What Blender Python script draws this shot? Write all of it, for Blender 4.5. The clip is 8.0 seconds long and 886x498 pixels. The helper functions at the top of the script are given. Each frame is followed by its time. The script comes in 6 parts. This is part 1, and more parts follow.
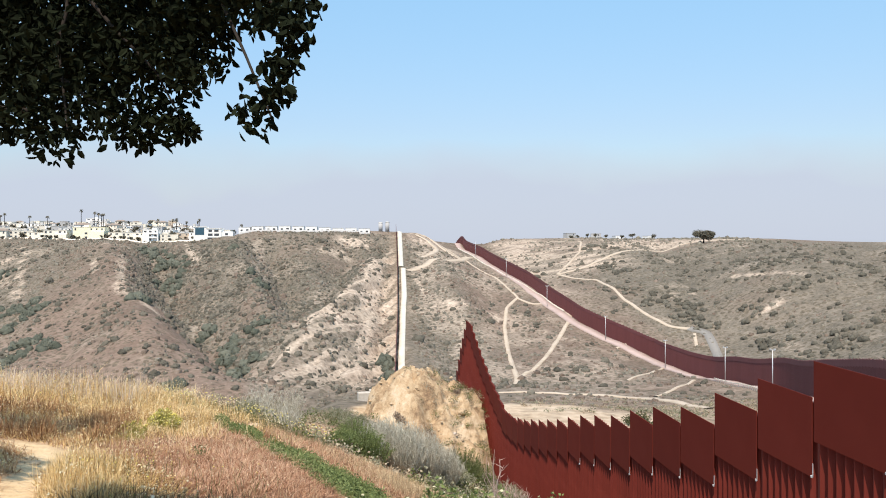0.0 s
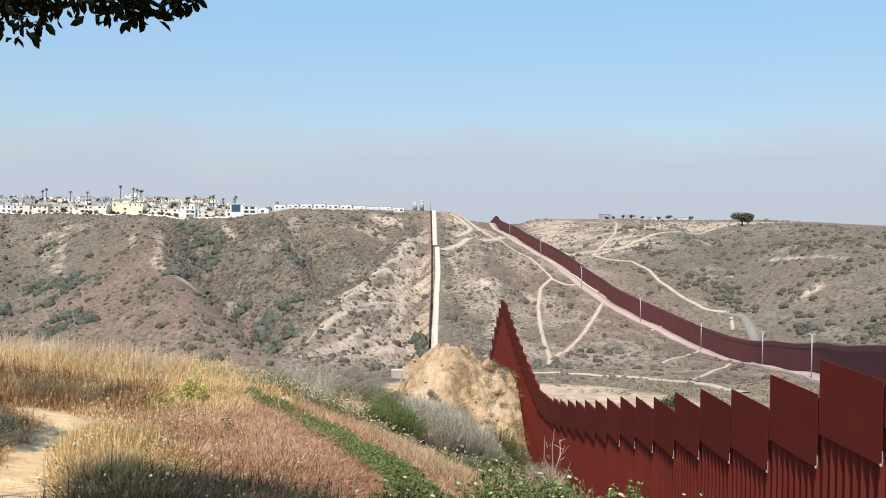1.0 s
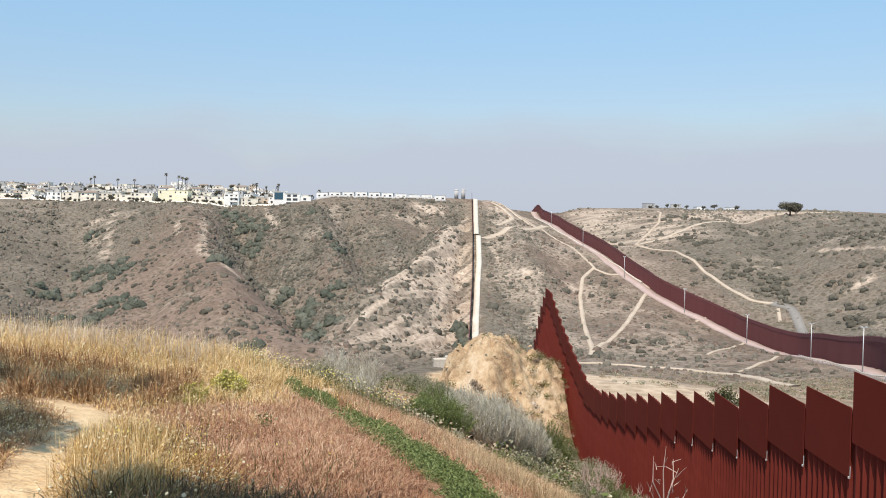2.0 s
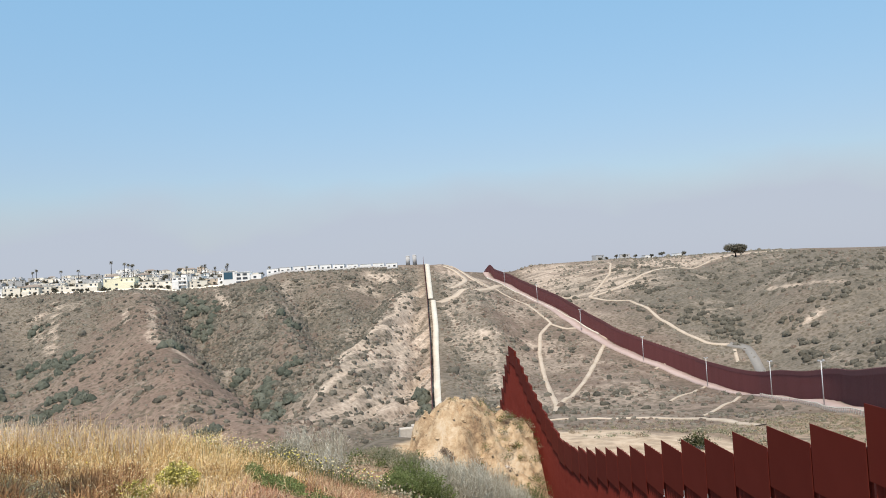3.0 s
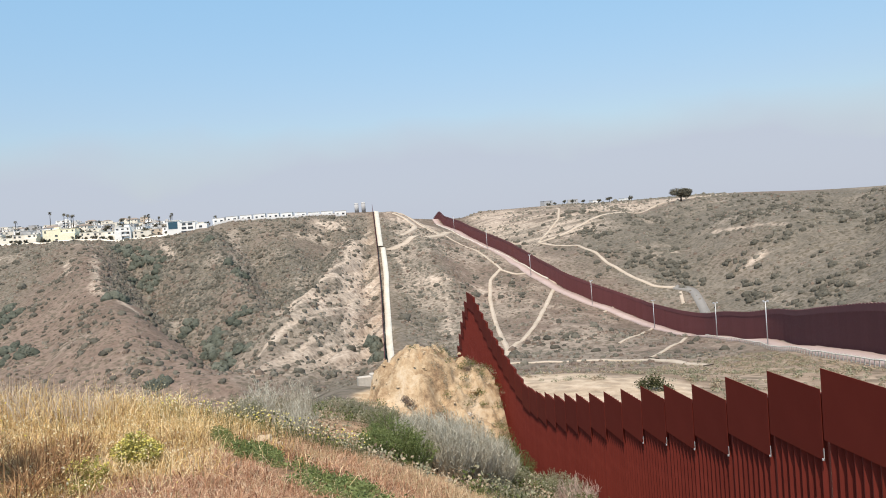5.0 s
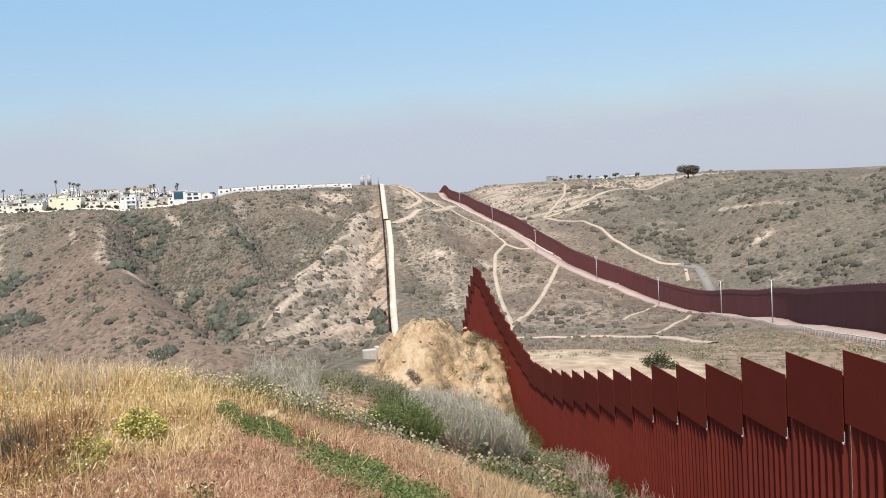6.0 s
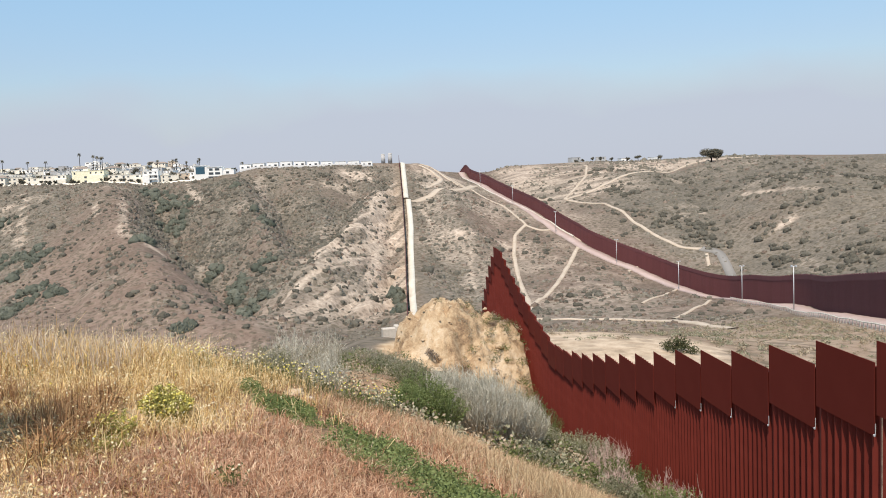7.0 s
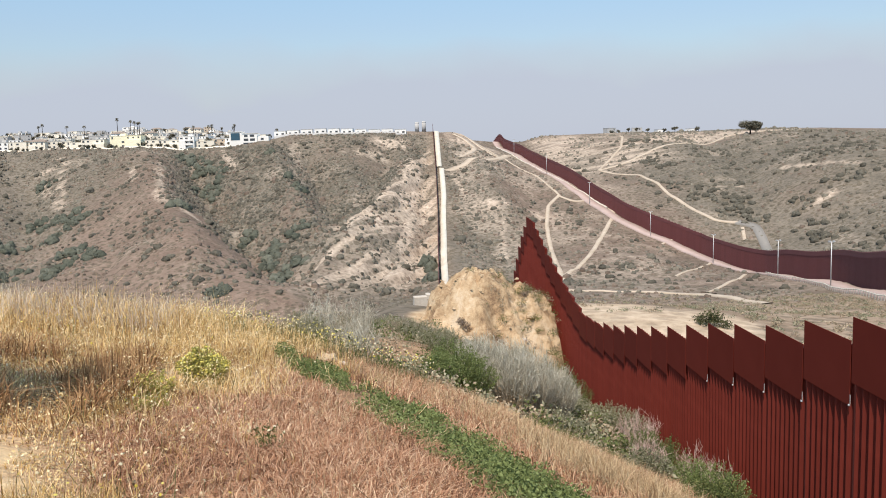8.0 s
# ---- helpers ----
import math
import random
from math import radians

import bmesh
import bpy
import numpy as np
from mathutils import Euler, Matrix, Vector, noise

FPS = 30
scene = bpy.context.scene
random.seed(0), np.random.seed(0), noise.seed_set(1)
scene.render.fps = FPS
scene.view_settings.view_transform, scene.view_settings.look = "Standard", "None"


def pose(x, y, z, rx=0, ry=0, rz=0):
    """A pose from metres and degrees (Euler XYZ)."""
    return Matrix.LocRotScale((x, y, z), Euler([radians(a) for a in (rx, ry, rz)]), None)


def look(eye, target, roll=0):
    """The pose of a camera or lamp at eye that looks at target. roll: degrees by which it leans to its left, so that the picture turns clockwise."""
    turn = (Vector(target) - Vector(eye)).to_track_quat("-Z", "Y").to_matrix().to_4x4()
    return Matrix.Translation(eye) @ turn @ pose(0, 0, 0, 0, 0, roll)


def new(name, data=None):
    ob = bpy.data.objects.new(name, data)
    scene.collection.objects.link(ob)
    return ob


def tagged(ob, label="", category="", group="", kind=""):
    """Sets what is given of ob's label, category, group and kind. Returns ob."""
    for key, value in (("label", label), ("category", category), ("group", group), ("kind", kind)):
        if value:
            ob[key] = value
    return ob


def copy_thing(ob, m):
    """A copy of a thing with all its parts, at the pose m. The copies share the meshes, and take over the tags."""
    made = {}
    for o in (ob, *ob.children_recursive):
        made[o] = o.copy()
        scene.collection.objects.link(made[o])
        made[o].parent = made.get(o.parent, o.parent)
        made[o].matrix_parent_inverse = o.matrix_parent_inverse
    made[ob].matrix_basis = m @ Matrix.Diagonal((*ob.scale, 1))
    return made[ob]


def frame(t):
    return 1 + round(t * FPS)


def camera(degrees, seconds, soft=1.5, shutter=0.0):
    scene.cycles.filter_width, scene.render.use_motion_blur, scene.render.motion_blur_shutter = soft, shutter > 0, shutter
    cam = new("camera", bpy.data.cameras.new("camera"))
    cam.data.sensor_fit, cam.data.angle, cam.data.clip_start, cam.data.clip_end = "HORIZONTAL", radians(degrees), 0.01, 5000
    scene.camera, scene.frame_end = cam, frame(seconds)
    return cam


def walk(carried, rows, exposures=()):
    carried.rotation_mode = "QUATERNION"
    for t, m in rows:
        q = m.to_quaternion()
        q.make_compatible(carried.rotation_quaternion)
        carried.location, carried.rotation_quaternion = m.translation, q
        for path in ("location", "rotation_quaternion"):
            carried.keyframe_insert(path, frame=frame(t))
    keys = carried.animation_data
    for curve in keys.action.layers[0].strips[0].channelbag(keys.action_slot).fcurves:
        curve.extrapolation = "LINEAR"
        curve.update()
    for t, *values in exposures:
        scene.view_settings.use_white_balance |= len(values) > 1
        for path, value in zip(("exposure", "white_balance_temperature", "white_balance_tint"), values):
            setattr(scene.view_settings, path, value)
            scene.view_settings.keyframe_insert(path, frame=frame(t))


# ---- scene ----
# Camera and its walk
cam = camera(55.04, 8.0, soft=1.0)
ROWS = [
    (0.0, 1.56, -6.66, 0.80, -3.81, -0.08, 0.09),
    (0.5, 1.49, -6.15, 0.66, -3.01, -1.69, 0.09),
    (1.0, 1.46, -5.69, 0.56, -1.53, -1.46, -0.58),
    (1.5, 1.35, -5.17, 0.50, 0.04, -2.04, -1.32),
    (1.7, 1.28, -4.89, 0.48, 0.78, -2.32, -1.47),
    (2.8, 1.08, -2.90, 0.15, -0.38, 0.78, 2.56),
    (3.0, 0.95, -2.73, 0.14, -2.08, 2.10, 3.55),
    (3.5, 0.72, -2.26, 0.16, -3.18, 0.31, 5.55),
    (4.0, 0.54, -1.68, 0.16, -2.85, -0.83, 4.91),
    (4.5, 0.39, -1.16, 0.09, -4.97, -1.16, 4.63),
    (6.0, 0.16, -0.22, 0.00, -4.85, -3.42, 3.42),
    (6.5, 0.09, -0.04, 0.00, -4.12, -4.13, 2.89),
    (7.0, 0.03, 0.03, 0.01, -3.49, -4.73, 2.42),
    (7.5, 0.01, 0.03, 0.01, -2.41, -5.72, 1.97),
    (8.0, 0.00, 0.02, 0.00, -1.24, -6.72, 1.70),
]
walk(cam, [(t, pose(x, y, z, 90 + pitch, 0, yaw) @ pose(0, 0, 0, 0, 0, -lean)) for t, x, y, z, yaw, pitch, lean in ROWS], exposures=((0.0, 0.60, 6750, 15), (0.6, 0.53, 6750, 15), (1.2, 0.45, 6750, 15), (2.4, 0.44, 6780, 15), (3.0, 0.36, 6790, 15), (3.4, 0.44, 6795, 15), (8.0, 0.43, 6850, 16)))

# World, sun and exposure
SUN_TO = Vector((-0.13, -0.46, 0.87)).normalized()
world = bpy.data.worlds.new("daylight")
scene.world = world
world.use_nodes = True
wn, wl = world.node_tree.nodes, world.node_tree.links
wn.clear()
sky = wn.new("ShaderNodeTexSky")
sky.sky_type = "NISHITA"
sky.sun_disc = False
sky.sun_elevation = math.asin(SUN_TO.z)
sky.sun_rotation = math.atan2(SUN_TO.x, SUN_TO.y)
sky.air_density, sky.dust_density, sky.ozone_density = 1.0, 0.6, 1.0
coord = wn.new("ShaderNodeTexCoord")
split = wn.new("ShaderNodeSeparateXYZ")
wl.new(coord.outputs["Generated"], split.inputs[0])
squash = wn.new("ShaderNodeVectorMath")
squash.operation = "MULTIPLY"
squash.inputs[1].default_value = (5.0, 5.0, 9.0)
wl.new(coord.outputs["Generated"], squash.inputs[0])
puff = wn.new("ShaderNodeTexNoise")
puff.inputs["Scale"].default_value = 1.0
puff.inputs["Detail"].default_value = 3.0
wl.new(squash.outputs[0], puff.inputs["Vector"])
lift = wn.new("ShaderNodeMath")
lift.operation = "MULTIPLY_ADD"
lift.inputs[1].default_value = -0.095
wl.new(puff.outputs["Fac"], lift.inputs[0])
wl.new(split.outputs["Z"], lift.inputs[2])
bank = wn.new("ShaderNodeValToRGB")
bank.color_ramp.elements[0].position, bank.color_ramp.elements[0].color = 0.020, (1, 1, 1, 1)
bank.color_ramp.elements[1].position, bank.color_ramp.elements[1].color = 0.078, (0, 0, 0, 1)
wl.new(lift.outputs[0], bank.inputs["Fac"])
hazemix = wn.new("ShaderNodeMix")
hazemix.data_type = "RGBA"
hazemix.inputs["B"].default_value = (3.72, 4.36, 5.25, 1)
fade = wn.new("ShaderNodeMath")
fade.operation = "MULTIPLY"
fade.inputs[1].default_value = 0.92
wl.new(bank.outputs["Color"], fade.inputs[0])
wl.new(fade.outputs[0], hazemix.inputs["Factor"])
tint = wn.new("ShaderNodeMix")
tint.data_type, tint.blend_type = "RGBA", "MULTIPLY"
tint.inputs["Factor"].default_value = 1.0
thick = wn.new("ShaderNodeValToRGB")
thick.color_ramp.elements[0].position, thick.color_ramp.elements[0].color = 0.0, (0.68, 0.67, 0.69, 1)
thick.color_ramp.elements[1].position, thick.color_ramp.elements[1].color = 0.42, (1.40, 1.88, 1.74, 1)
mid_stop = thick.color_ramp.elements.new(0.14)
mid_stop.color = (0.94, 1.01, 1.03, 1)
wl.new(split.outputs["Z"], thick.inputs["Fac"])
wl.new(sky.outputs[0], tint.inputs["A"])
wl.new(thick.outputs["Color"], tint.inputs["B"])
wl.new(tint.outputs["Result"], hazemix.inputs["A"])
back = wn.new("ShaderNodeBackground")
back.inputs["Strength"].default_value = 0.1
wl.new(hazemix.outputs["Result"], back.inputs["Color"])
wout = wn.new("ShaderNodeOutputWorld")
wl.new(back.outputs[0], wout.inputs["Surface"])
lamp = bpy.data.lights.new("sun", "SUN")
lamp.energy, lamp.angle, lamp.color = 3.75, radians(0.5), (1.0, 0.915, 0.80)
sun = new("sun", lamp)
sun.matrix_world = look(SUN_TO * 50, (0, 0, 0))


# Small helpers
def part(name, bm, material, parent=None, label="", smooth=False):
    me = bpy.data.meshes.new(name)
    if isinstance(bm, tuple):
        me.from_pydata(*bm)
    else:
        bm.to_mesh(me)
        bm.free()
    if material is not None:
        me.materials.append(material)
    if smooth:
        me.shade_smooth()
    ob = new(name, me)
    ob.parent = parent
    return tagged(ob, label) if label else ob


def thing(name, label, category, group="", at=None):
    ob = new(name)
    ob.matrix_basis = at if at is not None else Matrix()
    return tagged(ob, label, category, group)


def child(name, data, parent, m):
    ob = new(name, data)
    ob.parent = parent
    ob.matrix_basis = m
    return ob


def box(bm, x0, y0, z0, x1, y1, z1, m=None):
    vs = [bm.verts.new((x, y, z)) for z in (z0, z1) for y in (y0, y1) for x in (x0, x1)]
    for f in ((0, 2, 3, 1), (4, 5, 7, 6), (0, 1, 5, 4), (2, 6, 7, 3), (0, 4, 6, 2), (1, 3, 7, 5)):
        bm.faces.new([vs[i] for i in f])
    if m is not None:
        bmesh.ops.transform(bm, matrix=m, verts=vs)
    return vs


def big_mesh(name, verts, faces, sides, material, smooth=False):
    """A mesh straight from arrays: faces is (n, sides)."""
    me = bpy.data.meshes.new(name)
    n = len(faces)
    me.vertices.add(len(verts))
    me.vertices.foreach_set("co", np.ascontiguousarray(verts, dtype=np.float32).ravel())
    me.loops.add(n * sides)
    me.loops.foreach_set("vertex_index", np.ascontiguousarray(faces, dtype=np.int32).ravel())
    me.polygons.add(n)
    me.polygons.foreach_set("loop_start", np.arange(0, n * sides, sides, dtype=np.int32))
    me.polygons.foreach_set("use_smooth", np.full(n, smooth))
    me.update(calc_edges=True)
    me.materials.append(material)
    return me


def limb(bm, pts, r0, r1, seg=8):
    pts = [Vector(p) for p in pts]
    rings = []
    for i, p in enumerate(pts):
        d = (pts[min(i + 1, len(pts) - 1)] - pts[max(i - 1, 0)]).normalized()
        a = d.orthogonal().normalized()
        b = d.cross(a)
        r = r0 + (r1 - r0) * i / (len(pts) - 1)
        rings.append([bm.verts.new(p + (a * math.cos(6.283 * k / seg) + b * math.sin(6.283 * k / seg)) * r) for k in range(seg)])
    for q, s in zip(rings[:-1], rings[1:]):
        for k in range(seg):
            bm.faces.new((q[k], q[(k + 1) % seg], s[(k + 1) % seg], s[k]))


def bent(a, b, n=6, sag=0.25):
    a, b = Vector(a), Vector(b)
    return [a.lerp(b, i / n) + Vector((0, 0, math.sin(math.pi * i / n) * sag)) + noise.noise_vector(a + b * (i / n)) * 0.08 for i in range(n + 1)]


RNG = np.random.default_rng(7)
GRID = np.random.default_rng(3).random((256, 256))


def vnoise(x, y):
    """Smooth value noise in 0..1, on arrays."""
    x, y = np.asarray(x, float), np.asarray(y, float)
    i, j = np.floor(x).astype(int), np.floor(y).astype(int)
    u, v = x - i, y - j
    u, v = u * u * (3 - 2 * u), v * v * (3 - 2 * v)
    a, b = GRID[i % 256, j % 256], GRID[(i + 1) % 256, j % 256]
    c, d = GRID[i % 256, (j + 1) % 256], GRID[(i + 1) % 256, (j + 1) % 256]
    return (a * (1 - u) + b * u) * (1 - v) + (c * (1 - u) + d * u) * v


def fbm(x, y, octaves=4):
    total, amp = 0.0, 0.5
    for k in range(octaves):
        total = total + amp * (vnoise(x * 2 ** k + 17.3 * k, y * 2 ** k + 5.1 * k) - 0.5)
        amp *= 0.5
    return total


def step(a, b, x):
    t = np.clip((np.asarray(x, float) - a) / (b - a), 0, 1)
    return t * t * (3 - 2 * t)


def soft(x, k=1.0):
    return np.logaddexp(0, np.asarray(x, float) / k) * k


# The lie of the land, in profiles along the two fences and the far rim
NEAR_X = 9.77
FENCE_TOP = ((-30, 8), (-8, 3.6), (8.98, -1.36), (11.42, -2.06), (13.86, -2.79), (16.3, -3.59), (18.74, -4.05), (21.18, -4.62), (23.62, -5.26), (26.06, -5.73), (28.5, -6.21), (30.94, -6.77), (33.38, -7.34), (35.82, -7.85), (38.26, -8.35), (40.7, -8.81), (43.14, -9.3), (45.58, -9.68), (48.02, -10.08), (53, -10.45), (60, -9.7), (68, -8.5), (78, -6.5), (80, -6.6), (86, -9.5), (96, -16), (120, -26), (160, -34))
NEAR_H, WALL_H = 6.1, 9.1
STRIP = ((-60, 2), (-8, -2.4), (9, -7.4), (18.7, -10.1), (31, -12.8), (48, -16.1), (53, -16.4), (60, -15.7), (68, -15.4), (78, -14.6), (80, -14.7), (86, -16.6), (96, -22), (120, -34), (200, -44.5), (300, -46.5), (420, -39), (530, -16), (545, -13.5), (610, -1), (671, 9.5), (760, 11), (900, 9), (5000, 6))
FAR_FENCE = ((0, -16), (100, -24), (142, -28.8), (180, -34.0), (245, -43), (320, -51), (385, -50.5), (420, -44), (500, -27.5), (595, -17.5), (680, -8), (748, -2.2), (760, 0.0), (769, 4.2), (775, 4.0), (784, -4.5), (800, -9), (840, -8), (1000, -4), (5000, 0))
FAR_FENCE_X = ((0, 48), (100, 77.5), (142, 90.5), (232, 118), (250, 122), (320, 130), (385, 126), (440, 105), (500, 96), (595, 88), (761, 72), (775, 70), (800, 62), (900, 50), (5000, 50))
LEFT = ((0, -54), (250, -54), (300, -51), (400, -40), (500, -22), (590, 0), (622, 8), (645, 9.2), (5000, 9.2))
RIGHT = ((0, -20), (150, -8), (300, -3), (450, 1.5), (800, 7), (1200, 8), (5000, 0))
# ridges (+) and gullies (-) that run down the far slopes: from, to, half width, height
SPURS = (
    (-205, 625, -82, 315, 30, 15), (-168, 612, -96, 420, 15, -13), (-96, 420, -52, 318, 14, -9), (-112, 606, -48, 385, 21, 15),
    (-84, 612, -40, 395, 11, -8), (-58, 620, -34, 450, 16, 4), (-22, 612, -30, 430, 9, -5), (3, 598, -42, 312, 15, 11), (2, 560, -4, 300, 6, -3),
    (-275, 610, -165, 330, 21, -11), (-345, 620, -240, 330, 30, 10), (35, 600, 42, 430, 14, 7), (62, 520, 60, 330, 14, -3),
    (30, 420, 30, 300, 10, -4), (240, 760, 175, 420, 24, -9), (300, 700, 225, 380, 26, 2), (330, 560, 215, 330, 18, -7), (380, 560, 250, 320, 26, 6),
)
# how the far rims rise and fall from the mean, across the view
RIM_WEST = ((-400, 0), (-250, -0.4), (-225, 0.6), (-185, -1.8), (-150, -1.1), (-128, -0.4), (-116, 1.6), (-103, 4.2), (-83, 5.6), (-45, 3.8), (-12, 6.0), (5, 4.5), (30, 0))
RIM_EAST = ((90, 0), (110, 4.5), (185, 3.6), (225, 2.2), (280, 2.0), (335, 3.2), (380, 0.8), (430, -1.0), (500, -5.5), (700, -7))


def prof(rows, y):
    return np.interp(y, [r[0] for r in rows], [r[1] for r in rows])


def heap_span(x):
    return np.abs(np.where(x < 3.9, (x - 3.9) / 3.9, (x - 3.9) / 6.0))


def worn_area(x, y):
    """The bare, washed-out fan between the crest of the pale spur and the strip."""
    left = np.interp(y, (300, 328, 388, 552, 600), (-58, -52, -40, -6, 2))
    return step(left - 6, left + 5, x) * step(12, 5, x) * step(285, 325, y) * step(628, 590, y)


def ground(x, y):
    x, y = np.asarray(x, float), np.asarray(y, float)
    s, q, qx, left, right = prof(STRIP, y), prof(FAR_FENCE, y), prof(FAR_FENCE_X, y), prof(LEFT, y), prof(RIGHT, y)
    low = np.interp(y, (0, 60, 106, 122, 200, 300), (-17, -19.2, -19.6, -27, -43.5, -46.5))
    low = np.where(y > 300, s, low)
    mid = low + (q - low) * np.clip((x - NEAR_X) / (qx - NEAR_X), 0, 1)
    left = left + np.interp(y, (650, 700, 760, 850, 1000, 1300, 2000, 5000), (0, 3.5, 8, 13, 19, 22, 10, -8)) * step(-120, -190, x + 0.17 * (y - 650))
    west = left + (s - left) * step(-45, NEAR_X, x)
    east = q + (right - q) * step(8, 150, x - qx) - 9.0 * np.exp(-((x - 245) / 60) ** 2 - ((y - 440) / 90) ** 2) - 2.5 * np.exp(-((x - 305) / 60) ** 2 - ((y - 620) / 70) ** 2) - 6.0 * np.exp(-((x - 238) / 45) ** 2 - ((y - 545) / 70) ** 2)
    far = np.where(x < NEAR_X, west, np.where(x < qx, mid, east))
    for x0, y0, x1, y1, w, h in SPURS:
        t = (y - y1) / (y0 - y1)
        cx = x0 * t + x1 * (1 - t)
        far = far + h * np.exp(-np.abs((x - cx) / w) ** 1.5) * step(-0.25, 0.2, t) * step(1.04, 0.72, t)
    far = far + prof(RIM_WEST, x) * step(556, 632, y) * step(735, 655, y) + prof(RIM_EAST, x) * step(560, 730, y) * step(1500, 1000, y)
    far = far + 7.0 * np.exp(-((x - 29) / 15) ** 2 - ((y - 692) / 38) ** 2)
    rough = step(120, 260, y) * step(700, 600, y)
    far = far + rough * (fbm(x / 38, y / 60, 4) * 5 - np.abs(fbm(x / 16 + 9, y / 34, 3)) * 6 * step(20, -20, x))
    worn = worn_area(x, y)
    far = far - worn * np.abs(fbm((x - 0.42 * y) / 8, y / 60, 4)) * 12
    far = far - rough * step(20, -10, x) * np.abs(fbm((x + 0.36 * y) / 30 + 5, y / 120, 3)) * 6
    far = far + 1.6 * np.exp(-(((x - 26) / 15) ** 2 + ((y - 90) / 15) ** 2)) * step(8, 11, x) + fbm(x / 9, y / 9, 3) * 0.5
    # the hilltop with the path, and the crest that falls towards the near fence
    tilt = 0.12 * np.clip(x + 1.5, -7, 20)
    top = np.where(y < 0, -1.65 - 0.17 * y, -1.65 - 0.13 * y) - tilt
    top = np.where(y > 17, np.interp(y, (17, 22, 30, 40, 50, 60, 76), (-3.86, -4.85, -6.5, -8.7, -10.7, -11.9, -12.9)) - tilt, top)
    x0 = np.clip(-0.5 - 0.28 * (y - 6), -4.5, 3.0)
    slide = np.clip((x - x0) / (NEAR_X - x0), 0, 1) ** (1.5 + step(18, 32, y))
    hill = top + (s - top) * slide
    hill = hill - 0.75 * soft(np.minimum(y - 19.0, -3.2 - x), 0.8) - 0.6 * soft(-60 - x, 5) - 0.5 * soft(y - 76, 4)
    hill = hill + fbm(x / 2.3, y / 2.3, 3) * 0.16 * step(30, 10, y) + fbm(x / 5, y / 5, 3) * 0.7 * step(14, 40, y) * step(NEAR_X, 5, x)
    out = np.where(x < NEAR_X, np.maximum(far, hill), far)
    # heap of spoil beside the fence
    u = heap_span(x)
    r = np.where(x < 3.9, 0.95 * u ** 1.5 + 3 * np.maximum(u - 1, 0), 1.15 * u ** 1.15) + (np.abs(y - 62.5) / 6.0) ** 1.5
    heap = -8.75 - 3.0 * r + fbm(x / 2.6, y / 2.6, 4) * 1.7 - np.abs(fbm(x / 1.1, y / 2.4, 3)) * 1.4 - step(0.0, 0.1, fbm(x / 1.9 + 3, y / 3.1, 2)) * 0.6 - np.abs(fbm(x / 0.75 + 2, y / 3.0, 3)) * 0.9 - np.abs(fbm(x / 1.3, y / 1.3 + 7, 4)) * 3.9 - step(0.02, 0.07, fbm(x / 1.0 + 11, y / 1.8, 3)) * 0.45 + 0.85
    heap = heap - 1.1 * np.exp(-(((x - 2.65) / 0.6) ** 2 + ((y - 58.6) / 1.2) ** 2)) - 0.4 * np.exp(-(((x - 4.6) / 0.5) ** 2 + ((y - 57.5) / 2.5) ** 2))
    return np.where(x < NEAR_X - 0.2, np.maximum(out, heap), out)


def gz(x, y):
    return float(ground(x, y))


# Materials
def nodes_of(name):
    m = bpy.data.materials.new(name)
    m.use_nodes = True
    nt = m.node_tree
    return m, nt, nt.nodes["Principled BSDF"]


def noise_node(nt, scale, detail=4.0, rough=0.6, vec=None, stretch=None):
    tc = nt.nodes.new("ShaderNodeTexCoord")
    v = tc.outputs["Object"] if vec is None else vec
    if stretch:
        mp = nt.nodes.new("ShaderNodeMapping")
        mp.inputs["Scale"].default_value = stretch
        nt.links.new(v, mp.inputs["Vector"])
        v = mp.outputs[0]
    n = nt.nodes.new("ShaderNodeTexNoise")
    n.inputs["Scale"].default_value, n.inputs["Detail"].default_value, n.inputs["Roughness"].default_value = scale, detail, rough
    nt.links.new(v, n.inputs["Vector"])
    return n.outputs["Fac"]


def ramp(nt, fac, stops):
    r = nt.nodes.new("ShaderNodeValToRGB")
    while len(r.color_ramp.elements) < len(stops):
        r.color_ramp.elements.new(0.5)
    for e, (pos, col) in zip(r.color_ramp.elements, stops):
        e.position, e.color = pos, (*col, 1) if len(col) == 3 else col
    nt.links.new(fac, r.inputs["Fac"])
    return r.outputs["Color"]


def mixc(nt, a, b, fac, mode="MIX"):
    m = nt.nodes.new("ShaderNodeMix")
    m.data_type, m.blend_type = "RGBA", mode
    for sock, v in ((m.inputs["A"], a), (m.inputs["B"], b), (m.inputs["Factor"], fac)):
        if isinstance(v, (int, float)):
            sock.default_value = v
        elif isinstance(v, tuple):
            sock.default_value = (*v, 1)
        else:
            nt.links.new(v, sock)
    return m.outputs["Result"]


def math_node(nt, op, a, b=0.0):
    m = nt.nodes.new("ShaderNodeMath")
    m.operation = op
    for sock, v in zip(m.inputs, (a, b)):
        if isinstance(v, (int, float)):
            sock.default_value = v
        else:
            nt.links.new(v, sock)
    return m.outputs[0]


def bump(nt, bsdf, height, strength, dist):
    b = nt.nodes.new("ShaderNodeBump")
    b.inputs["Strength"].default_value, b.inputs["Distance"].default_value = strength, dist
    nt.links.new(height, b.inputs["Height"])
    nt.links.new(b.outputs[0], bsdf.inputs["Normal"])


